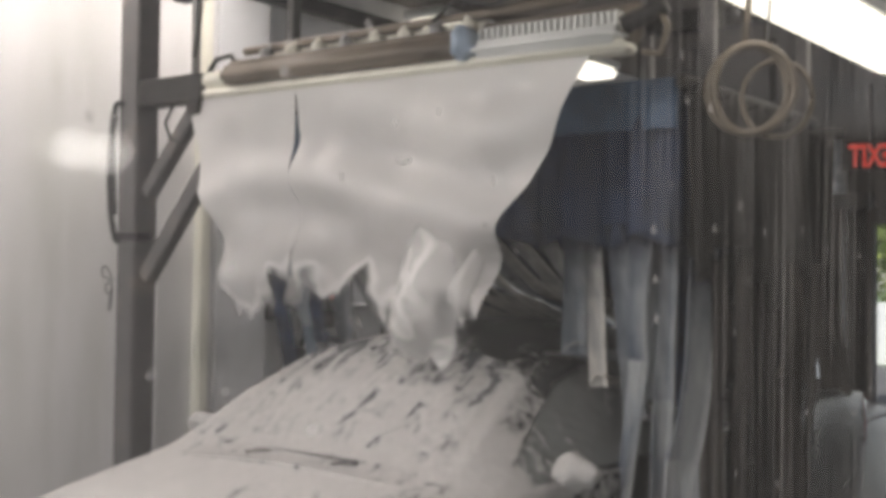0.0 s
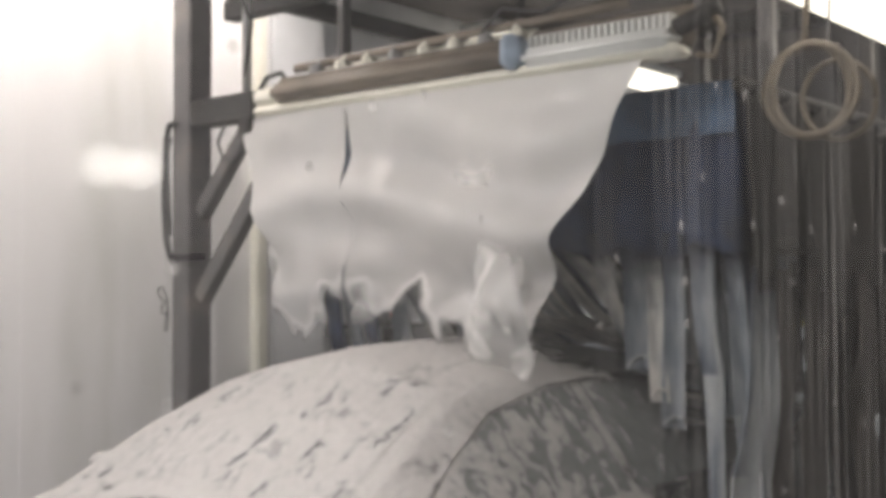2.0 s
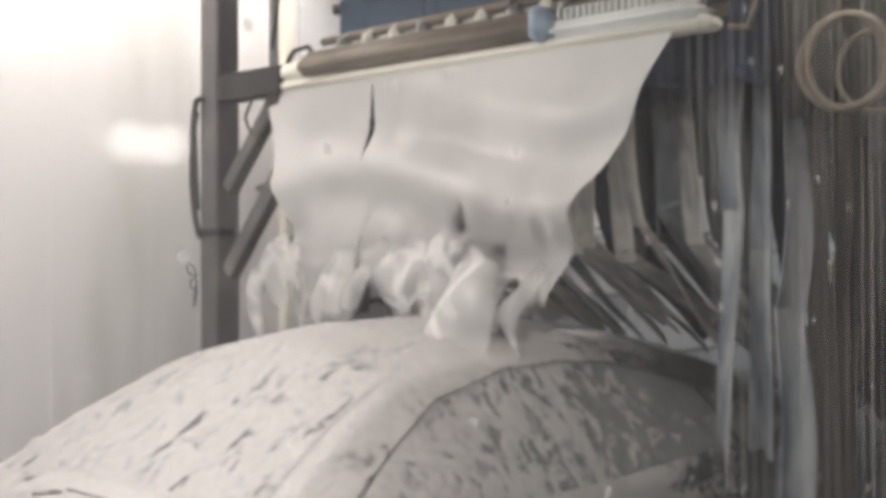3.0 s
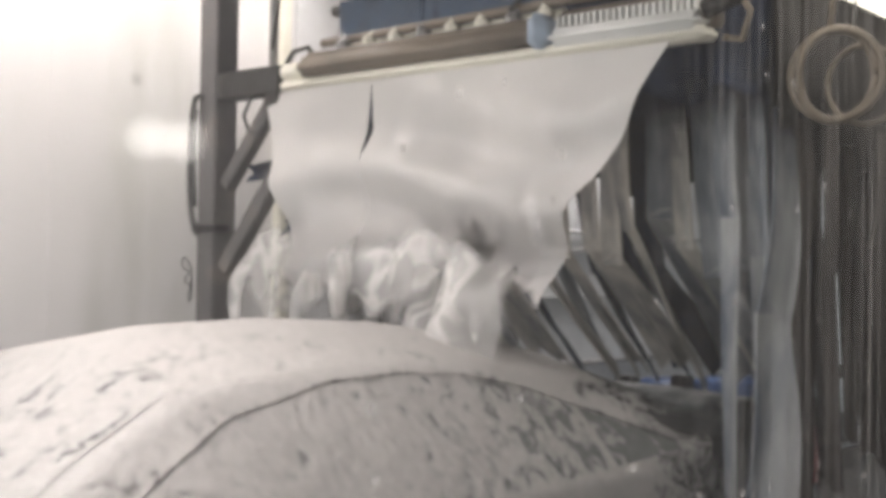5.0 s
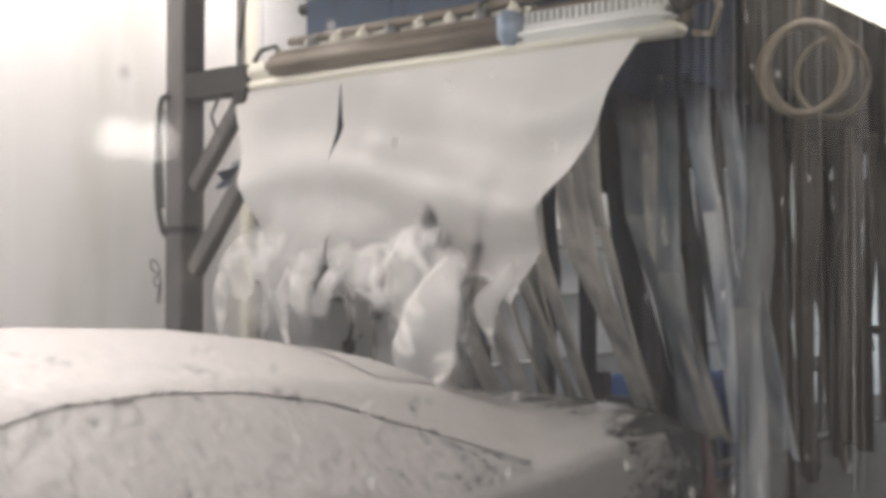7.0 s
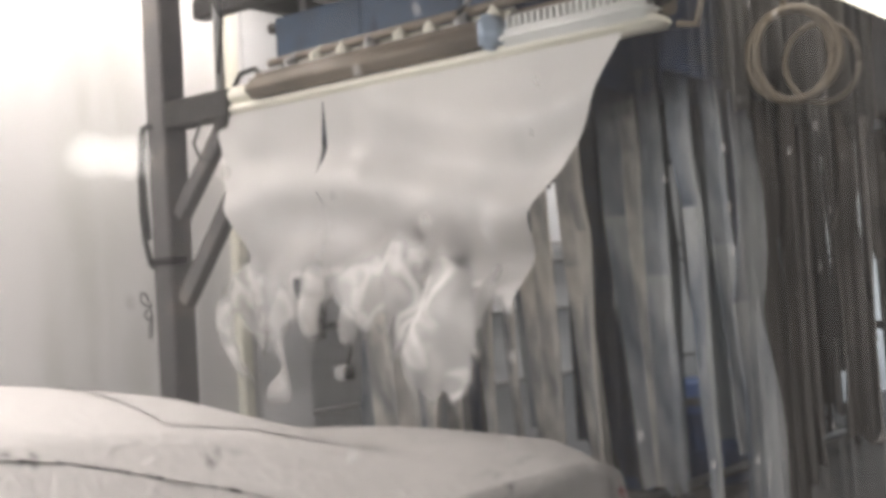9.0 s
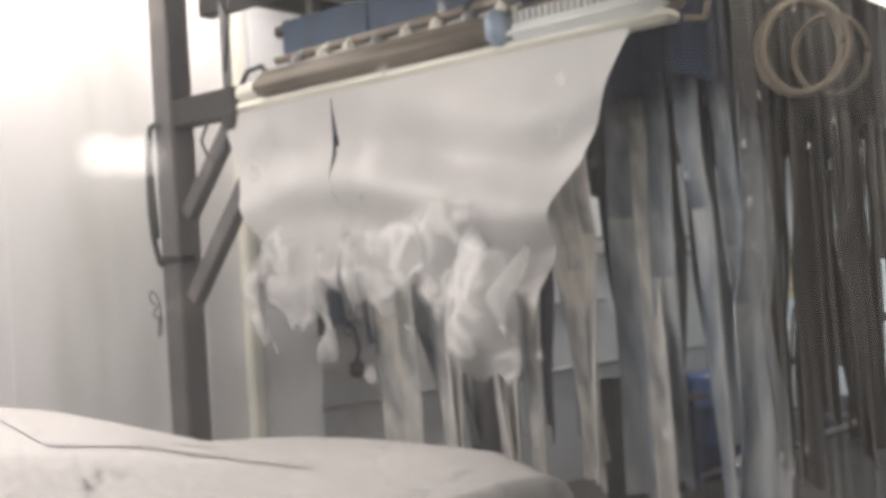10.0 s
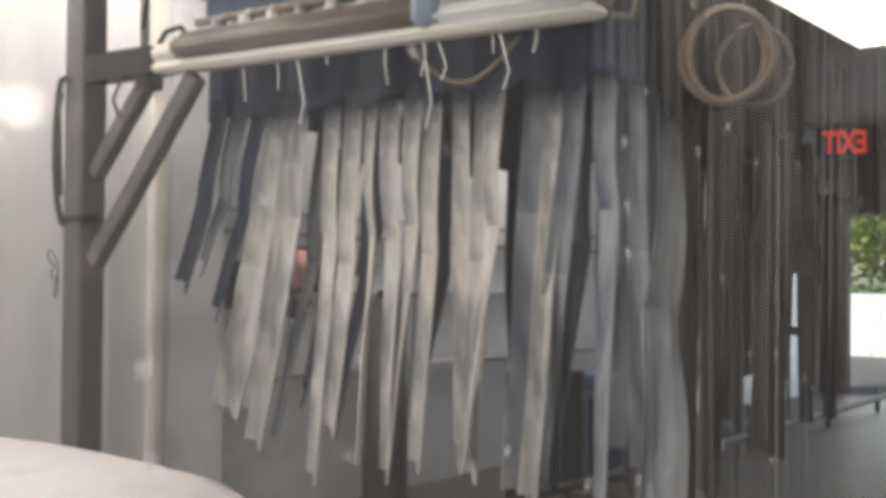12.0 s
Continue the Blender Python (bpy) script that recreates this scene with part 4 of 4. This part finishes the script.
def build_tube_light(x, y0, y1, z, top):
    t = empty("tube_light", pose(x, (y0 + y1) / 2, z), label="long bright fluorescent light hung from the ceiling", category="ceiling light", group="ceiling lights")
    h = (y1 - y0) / 2
    part("housing", boxed(-0.19, 0.19, -h, h, 0.03, 0.1, 0.01), M_WHITEPL, t)
    part("diffuser", boxed(-0.17, 0.17, -h + 0.02, h - 0.02, -0.06, 0.03, 0.025), M_LAMP, t)
    for y in (-h * 0.8, h * 0.8):
        part("hanger_rod", rod(bmesh.new(), (0, y, 0.08), (0, y, top - z), 0.008, 8), M_PIPE, t)


build_tube_light(1.55, -0.1, 2.4, 2.905, 3.9)
# the next three lights are unseen, added to brighten the walls and the foam
build_tube_light(-1.55, -1.9, 1.1, 3.67, 3.9)
build_tube_light(0.5, -4.2, -1.8, 3.55, 3.9)
build_tube_light(-2.25, 3.2, 6.0, 3.71, 3.9)

lamp = empty("wall_lamp", pose(4.4, -2.15, 2.05), label="white two-bulb wall lamp in the viewing corridor", category="wall lamp")
part("back_plate", boxed(-0.015, 0.0, -0.12, 0.12, -0.05, 0.05, 0.006), M_WHITEPL, lamp, "", None, False)
for y in (-0.05, 0.05):
    bm = bmesh.new()
    bmesh.ops.create_uvsphere(bm, u_segments=16, v_segments=10, radius=0.045, matrix=pose(-0.05, y, 0))
    part("bulb", bm, M_BULB, lamp, "glowing bulb")

ring = [((0.148 + 0.018 * math.sin(a * 0.31)) * math.cos(a), 0.03 * math.sin(a * 0.7), 0.168 * math.sin(a) * (1 + 0.02 * math.sin(2 * a))) for a in [k * 0.26 for k in range(98)]]
coil = empty("hose_coil", pose(1.497, 0.416, 2.496, 0, 0, 22), label="coiled tan rubber hose hung from the light above", category="hose")
part("coil", tube(ring, 0.014), M_HOSE, coil)
part("loop", tube([(0.10 + 0.13 * math.cos(a), 0.06 + 0.02 * math.sin(a), -0.03 + 0.15 * math.sin(a)) for a in [k * 0.26 for k in range(25)]], 0.011), M_HOSE, coil)
part("tail", tube([(-0.02, 0.0, 0.18), (0.0, 0.0, 0.4), (-0.04, 0.02, 0.62)], 0.012), M_HOSE, coil)
part("hook", tube([(0.06, 0.01, 0.17), (0.08, 0.01, 0.45), (0.07, 0.01, 0.62)], 0.006, 6), M_PIPE, coil)


def build_barrel(x, y, h):
    b = empty("barrel", pose(x, y, 0), label="blue plastic drum on the wet floor", category="barrel", group="barrels")
    bm = bmesh.new()
    prof = [(0.25, 0.0), (0.285, 0.03), (0.29, 0.28), (0.30, 0.30), (0.29, 0.32), (0.29, 0.58), (0.30, 0.60), (0.29, 0.62), (0.28, h - 0.04), (0.25, h)]
    rings = [[bm.verts.new((r * math.cos(q * math.pi / 14), r * math.sin(q * math.pi / 14), z)) for q in range(28)] for r, z in prof]
    for a, c in zip(rings, rings[1:]):
        for q in range(28):
            bm.faces.new((a[q], a[(q + 1) % 28], c[(q + 1) % 28], c[q]))
    bm.faces.new(rings[0][::-1]), bm.faces.new(rings[-1])
    part("drum", bm, M_BARREL, b)
    part("bung", rod(bmesh.new(), (0.14, 0, h), (0.14, 0, h + 0.025), 0.035), M_BARREL, b)


build_barrel(-1.45, 5.5, 0.88)
build_barrel(-1.85, 5.15, 0.86)

# wall fittings
sw = empty("switch_box", pose(-2.6, 1.95, 1.62), label="dark grey switch box on the white wall", category="switch box")
part("box", boxed(0.0, 0.08, -0.06, 0.08, -0.16, 0.16, 0.012), M_DARK, sw, "", None, False)
part("lever", boxed(0.08, 0.11, 0.02, 0.05, -0.02, 0.09, 0.006), M_RUBBER, sw)
part("cord", tube([(0.04, 0.08, -0.1), (0.05, 0.18, -0.07), (0.06, 0.28, -0.12), (0.06, 0.32, -0.26), (0.05, 0.29, -0.38)], 0.014), M_RUBBER, sw, "black cord")
part("plug", boxed(0.02, 0.08, 0.25, 0.34, -0.46, -0.36, 0.012), M_RUBBER, sw, "black plug")
lb = empty("control_box", pose(-2.6, 2.57, 1.73), label="grey control box with a faded red label", category="control box")
part("casing", boxed(0, 0.1, -0.16, 0.12, -0.16, 0.16, 0.012), M_STEEL, lb, "", None, False)
part("label_plate", boxed(0.1, 0.106, -0.08, 0.1, -0.13, 0.13), M_REDBOX, lb, "faded red label")
part("cable", tube([(0.06, -0.05, -0.16), (0.08, -0.06, -0.26), (0.08, 0.05, -0.31), (0.07, 0.14, -0.24), (0.05, 0.16, -0.1)], 0.012), M_RUBBER, lb, "black cable")
for name, pts in (("conduit", [(-2.58, 2.0, 1.55), (-2.58, 5.6, 1.53)]), ("conduit", [(-2.58, 1.45, 0.97), (-2.58, 13.8, 0.95)]), ("conduit", [(-2.58, 2.54, 1.5), (-2.58, 2.54, 0.99)]),
                  ("conduit", [(-2.57, 1.45, 2.12), (-2.57, 13.8, 2.05)]), ("conduit", [(-2.57, 1.45, 1.98), (-2.57, 13.8, 1.88)])):
    tagged(part(name, tube(pts, 0.018), M_PIPE), "thin grey conduit along the white wall", "conduit", "conduits")
ob = empty("outlet", pose(-2.6, 2.55, 1.46), label="dark outlet box on the conduit", category="outlet")
part("box", boxed(0, 0.06, -0.05, 0.05, -0.07, 0.06, 0.01), M_DARK, ob, "", None, False)
part("socket", boxed(0.06, 0.066, -0.03, 0.03, -0.04, 0.04, 0.003), M_RUBBER, ob)
tk = empty("chemical_tank", pose(-2.35, 3.35, 0), label="dark grey upright tank beside the wall", category="tank")
part("tank", rod(bmesh.new(), (0, 0, 0), (0, 0, 1.52), 0.17, 24), M_STEEL, tk, "", None, True)
part("cap", rod(bmesh.new(), (0, 0, 1.52), (0, 0, 1.58), 0.07, 16), M_DARK, tk)
ys = empty("warning_sign", pose(-2.6, 9.75, 1.6), label="yellow notice with unreadable lines on the wall", category="sign")
part("plate", boxed(0.0, 0.012, -0.19, 0.19, -0.24, 0.24, 0.004), M_YELLOW, ys, "", None, False)
for k in range(4):
    part("bar", boxed(0.012, 0.016, -0.13, 0.13, -0.16 + k * 0.1, -0.13 + k * 0.1), M_TUBE, ys, "dark bar of small print", None, False)


def build_table():
    t = empty("work_table", pose(-1.85, 9.18, 0), label="dark metal work table against the white wall", category="table")
    part("tabletop", boxed(-0.35, 0.3, -0.75, 0.75, 0.68, 0.74, 0.01), M_DARK, t, "", None, False)
    part("lower_shelf", boxed(-0.3, 0.25, -0.7, 0.7, 0.17, 0.2, 0.005), M_DARK, t, "", None, False)
    for x in (-0.32, 0.27):
        for y in (-0.72, 0.72):
            part("leg", boxed(x - 0.02, x + 0.02, y - 0.02, y + 0.02, 0, 0.68, 0.004), M_DARK, t, "", None, False)
    part("leaning_pole", rod(bmesh.new(), (-0.1, -1.2, 0.05), (-0.36, -0.2, 1.25), 0.02, 8), M_STEEL, t)


build_table()
tub = tagged(part("blue_tub", thick(grid(24, 4, lambda i, j: ((0.28 + 0.06 * j) * math.cos(2 * math.pi * i), (0.28 + 0.06 * j) * math.sin(2 * math.pi * i), 0.02 + 0.26 * j)), 0.015), M_BARREL, None, "", pose(-2.0, 7.4, 0)), "low blue plastic tub on the floor", "tub")


def build_rail(x):
    r = empty("guide_rail", pose(x, 4.0, 0), label="dark steel conveyor guide rail on the floor", category="guide rail", group="guide rails")
    part("rail", rod(bmesh.new(), (0, -9, 0.16), (0, 9, 0.16), 0.04), M_DARK, r)
    for y in range(-8, 10, 2):
        part("foot", rod(bmesh.new(), (0, y, 0), (0, y, 0.14), 0.03, 8), M_DARK, r)


build_rail(-1.15), build_rail(1.15)

for x, y, h in ((-1.45, 4.6, 0.95), (-1.4, 3.7, 1.0)):
    st = empty("machine_stand", pose(x, y, 0), label="dark wet brush machine stand beside the conveyor", category="machine", group="machine stands")
    part("column", boxed(-0.07, 0.07, -0.07, 0.07, 0, h, 0.01), M_DARK, st, "", None, False)
    part("base_plate", boxed(-0.17, 0.17, -0.17, 0.17, 0, 0.03, 0.005), M_STEEL, st, "", None, False)
    part("arm", beam(bmesh.new(), (0, 0, h * 0.8), (0.3 if x < 0 else -0.3, 0.1, h * 0.8), 0.06, 0.06), M_STEEL, st, "", None, False)

def build_hanging_brush(x0, x1, y, z):
    b = empty("hanging_brush", pose((x0 + x1) / 2, y, z), label="dark wet cloth brush hung over the conveyor further in", category="brush")
    h = (x1 - x0) / 2
    part("header", beam(bmesh.new(), (-h - 0.1, 0, 0), (h + 0.1, 0, 0), 0.12, 0.14), M_DARK, b, "", None, False)
    for x in (-h, -h * 0.2):
        part("hanger_rod", rod(bmesh.new(), (x, 0, 0.06), (x, 0, 3.9 - z), 0.03, 8), M_DARK, b)
    rnd = random.Random(4)
    for q in range(9):
        w, ln, tw, x = rnd.uniform(0.06, 0.12), rnd.uniform(1.5, 2.0), rnd.uniform(-1, 1), -h + 2 * h * q / 8

        def f(i, j, w=w, ln=ln, tw=tw):
            return ((i - 0.5) * w + 0.05 * tw * j * j, 0.03 * math.sin(i * 3 + j * 5 * tw) + 0.08 * tw * j, -ln * j)
        part("flap", thick(grid(3, 10, f), 0.01), M_NAVY if q % 3 else M_STRIPD, b, "", pose(x, 0.03 * tw, -0.05), False)
    part("crossbar", beam(bmesh.new(), (-h, 0.06, -1.15), (h * 0.4, 0.06, -1.22), 0.05, 0.07), M_DARK, b, "", None, False)


build_hanging_brush(-0.66, 0.10, 6.2, 2.45)

red = empty("red_sign", pose(-0.67, 9.0, 3.13, 0, 0, 14), label="small glowing red sign hung below the ceiling", category="sign")
part("casing", boxed(-0.29, 0.29, 0, 0.05, -0.16, 0.16, 0.01), M_DARK, red, "", None, False)
part("drop_rod", rod(bmesh.new(), (0, 0.025, 0.15), (0, 0.025, 0.77), 0.012, 8), M_DARK, red)


def build_letters(text, width, height):
    """Raised letters of the given width and height, centred."""
    font = bpy.data.curves.new("letters", "FONT")
    font.body, font.extrude, font.align_x, font.offset = text, 0.004, "CENTER", 0.035
    temp = new("letters", font)
    me = bpy.data.meshes.new_from_object(temp.evaluated_get(bpy.context.evaluated_depsgraph_get()))
    bpy.data.objects.remove(temp)
    xs, ys = [v.co.x for v in me.vertices], [v.co.y for v in me.vertices]
    for v in me.vertices:
        v.co.x = ((v.co.x - min(xs)) / (max(xs) - min(xs)) - 0.5) * width
        v.co.y = ((v.co.y - min(ys)) / (max(ys) - min(ys)) - 0.5) * height
    me.materials.append(M_RED)
    ob = new("letters", me)
    ob.parent = red
    tagged(ob, "glowing red letters that read in reverse")
    return ob


# the letters are turned round, so they read in reverse
build_letters("EXIT", 0.44, 0.25).matrix_basis = pose(0, -0.006, 0, 90, 0, 180)

# ---- outside ----


def build_tree(x, y, h, seed):
    rnd = random.Random(seed)
    t = empty("tree", pose(x, y, 0), label="leafy green tree in sunlight outside the entrance", category="tree", group="trees")
    bm = tube([(0, 0, 0), (0.05, 0, h * 0.25), (-0.05, 0.1, h * 0.5), (0.1, 0, h * 0.8)], 0.16)
    for q in range(9):
        a = q * 2.4
        z = h * (0.3 + 0.06 * q)
        rod(bm, (0, 0, z), (1.6 * math.cos(a), 1.6 * math.sin(a), z + 1.0), 0.05, 6)
    part("trunk", bm, M_BARK, t)
    verts, faces = [], []
    for q in range(5200):
        a, b, rr = rnd.uniform(0, 6.28), rnd.uniform(-1, 1), rnd.random() ** 0.4
        cl = noise.noise((math.cos(a) * 2 + seed, math.sin(a) * 2, b * 2))
        rr *= 1 + 0.45 * cl
        w = math.sqrt(1 - b * b)
        p = Vector((2.6 * rr * w * math.cos(a), 2.6 * rr * w * math.sin(a), h * 0.58 + h * 0.42 * rr * b))
        d = Vector((rnd.gauss(0, 1), rnd.gauss(0, 1), rnd.gauss(0, 1))).normalized() * 0.14
        e = d.orthogonal().normalized() * 0.07
        n0 = len(verts)
        verts += [p - d, p + e, p + d, p - e]
        faces.append((n0, n0 + 1, n0 + 2, n0 + 3))
    me = bpy.data.meshes.new("crown")
    me.from_pydata(verts, [], faces)
    me.materials.append(M_LEAF)
    ob = new("crown", me)
    ob.parent = t


for q, (x, y, h) in enumerate(((-8, 27, 6), (-4.5, 29, 7), (-11.5, 31, 7.5), (-1, 30, 6.5), (-7, 35, 9), (-14, 36, 9), (3, 34, 8))):
    build_tree(x, y, h, q + 3)
structure("backdrop_wall", boxed(-30, 14, 22.5, 22.7, 0, 1.35), M_WHITEPL, "sunlit pale boundary wall across the road", "wall")


def frame_at(t):
    """Height and fore-aft shift of the mitter frame: it swings every two seconds and comes to rest high."""
    k = min(1, max(0, (t - 8.0) / 1.0))
    k = k * k * (3 - 2 * k)
    z = 2.78 - 0.27 * math.cos(math.pi * t)
    y = -0.2 * math.sin(math.pi * t)
    return z * (1 - k) + (3.04 + 0.015 * math.sin(3 * t)) * k, y * (1 - k) - 0.06 * k


def bump(t, middle, half):
    """A smooth pulse that returns every two seconds, 1 at its middle and 0 beyond its half width."""
    d = abs((t - middle + 1) % 2 - 1) / half
    return 0.5 + 0.5 * math.cos(math.pi * d) if d < 1 else 0.0


def settle(want, top_y, top_z, length, x, car_y, lean=1):
    """The angle from the vertical, at least want, at which a strip's lower half stays above the car; lean 1 is to -y, -1 to +y."""
    a = want
    while a < 100:
        ok = True
        for q in (0.5, 0.8, 1.0):
            y, z = top_y - lean * length * q * math.sin(math.radians(a)), top_z - length * q * math.cos(math.radians(a))
            if z < car_profile(car_y - y, x) + 0.05:
                ok = False
        if ok:
            break
        a += 3
    return a


def motions():
    walk(car, [(t, pose(0, CAR_A0 - CAR_SPEED * t, 0, 0, 0, 180)) for t in (0, 12)])
    times = [q * 0.2 for q in range(61)]
    walk(rig, [(t, pose(0, 0.2 + frame_at(t)[1], frame_at(t)[0] + 0.12)) for t in times])
    for k, (row, y, strips, home) in enumerate(ROWS):
        rows = []
        for t in times:
            m = home.copy()
            m.translation = Vector((m.translation.x, m.translation.y + frame_at(t)[1], frame_at(t)[0]))
            rows.append((t, m))
        walk(row, rows)
        for up, lo, x, dy, z, r, L1, L2 in strips:
            ups, los = [], []
            for t in times:
                fz, fy = frame_at(t)
                calm = min(1, max(0, (t - 8.2) / 1.6))
                fling = max(0, math.sin(math.pi * (t - 0.95 - 0.06 * r))) ** 2 if int((t - 0.95) // 1) % 2 == 0 else 0
                a1 = (6 + 5 * r + 24 * fling) * (1 - calm) + (1.5 * r + 3 * math.sin(3.1 * t + r * 3)) * calm
                a2 = (8 + 10 * r + 58 * fling) * (1 - calm) + (3 * r + 7 * math.sin(3.1 * t + r * 3 - 0.7)) * calm
                if k < 5:
                    car_y, top_y, top_z, wx = CAR_A0 - CAR_SPEED * t, y + fy + dy, fz + z, x + 0.07
                    a1 = settle(max(a1, 0), top_y, top_z, L1, wx, car_y, -1)
                    q = math.radians(a1)
                    a2 = settle(max(a2, 0), top_y + L1 * math.sin(q), top_z - L1 * math.cos(q), L2, wx, car_y, -1)
                    a1, a2 = -min(a1, 72), -min(a2, 80)
                edge = (1 - calm) * (0.75 + 0.35 * r) if x > 0.45 or k == 5 else 0
                cast = edge * bump(t, 1.52, 0.55)               # thrown out over the car as the frame drops back
                flare = edge * bump(t, 0.58, 0.5)               # flared away from it as the frame rises
                lift = min(1, cast + flare)
                if k == 5 and x > -0.75:                        # the far part of the side row only lifts away
                    rx1, rx2, side1, side2 = 4 * r * lift, 0, -72 * lift, -22 * lift
                elif k == 5:
                    rx1, rx2, side1, side2 = 20 * cast - 4 * flare, 14 * cast, 48 * cast - 22 * flare, 10 * cast - 22 * flare
                elif k > 1:
                    rx1, rx2, side1, side2 = max(-a1, 74 * lift), max(a1 - a2, 14 * lift) * (1 - 0.5 * lift), -10 * lift, 0
                else:
                    keep = 1 - 0.75 * min(1, cast)
                    rx1, rx2 = -a1 * keep, (a1 - a2) * keep
                    side1, side2 = (46 - 14 * k) * cast - 14 * flare, 10 * cast - 16 * flare
                sway = (7 * r * math.sin(2.4 * t + 4 * r)) * (1 - 0.5 * calm) + 3 * r * calm + (3 * max(0, -x) + (4 + 4 * max(0, -x)) * math.sin(2.2 * t)) * calm * (k < 3)
                if k == 0 and x < -0.74:                        # the outermost strips fly out past the curtain's edge
                    out = (1 - calm) * bump(t, 1.0, 0.42) * (0.8 + 0.25 * r)
                    side1, side2, rx1, rx2 = 62 * out, 22 * out, rx1 * (1 - 0.7 * out), rx2 * (1 - 0.7 * out)
                turn = min(1, max(0, (t - 10.5) / 0.9))
                sway += (22 * turn - 12) * max(0, -x - 0.3) * calm * (k < 2)
                ups.append((t, pose(x, dy, z, rx1, side1 + sway, 0)))
                los.append((t, pose(0, 0, -L1 + 0.01, rx2, side2 + 0.5 * sway, 0)))
            walk(up, ups)
            walk(lo, los)
    for sh, xm, y, drop in SHEETS:
        rows = []
        for t in [q * 0.2 for q in range(int((drop - 0.05) / 0.2) + 1)] + [drop + q * 0.1 for q in range(9)] + [12.0]:
            f = max(0, t - drop)
            fall = min(2.55, 6.5 * f + 4.9 * f * f)
            rows.append((t, pose(xm, y, -fall, (-1.5 - 3.0 * math.sin(math.pi * (t - 0.4))) * (1 - min(1, fall)) - 84 * max(0, fall - 1.2) / 1.35, 0, 0)))
        walk(sh, rows)
    for b, x, y, z, drop, p in BILLOWS:
        rows = []
        for t in [q * 0.2 for q in range(int((drop - 0.05) / 0.2) + 1)] + [drop + q * 0.1 for q in range(9)] + [12.0]:
            f = max(0, t - drop)
            fall = min(2.56 + z, 6.5 * f + 4.9 * f * f)
            k = 1 - min(1, 3 * f)
            calm = 1 - 0.6 * min(1, max(0, (t - 8.0) / 0.8))
            beat = 0.5 - 0.5 * math.cos(math.pi * t)            # 0 when the mitter hangs low, 1 when it swings against the foam
            tuck = k * calm * (1 - beat) ** 1.5 * (1 if x < 0.4 else 0.35)
            rows.append((t, pose(x + 0.04 * k * math.sin(1.9 * t + p), y + 0.24 * tuck - 0.05 * k * calm * beat,
                                 z + 0.32 * tuck + 0.06 * k * calm * math.sin(math.pi * t + p) * beat - fall,
                                 -16 * k * calm * beat + 5 * k * math.sin(2.3 * t + p) - 84 * max(0, fall - 0.9) / max(0.1, 1.66 + z), 9 * k * calm * math.sin(1.3 * t + p), 12 * k * math.sin(1.1 * t + p))))
        walk(b, rows)


motions()
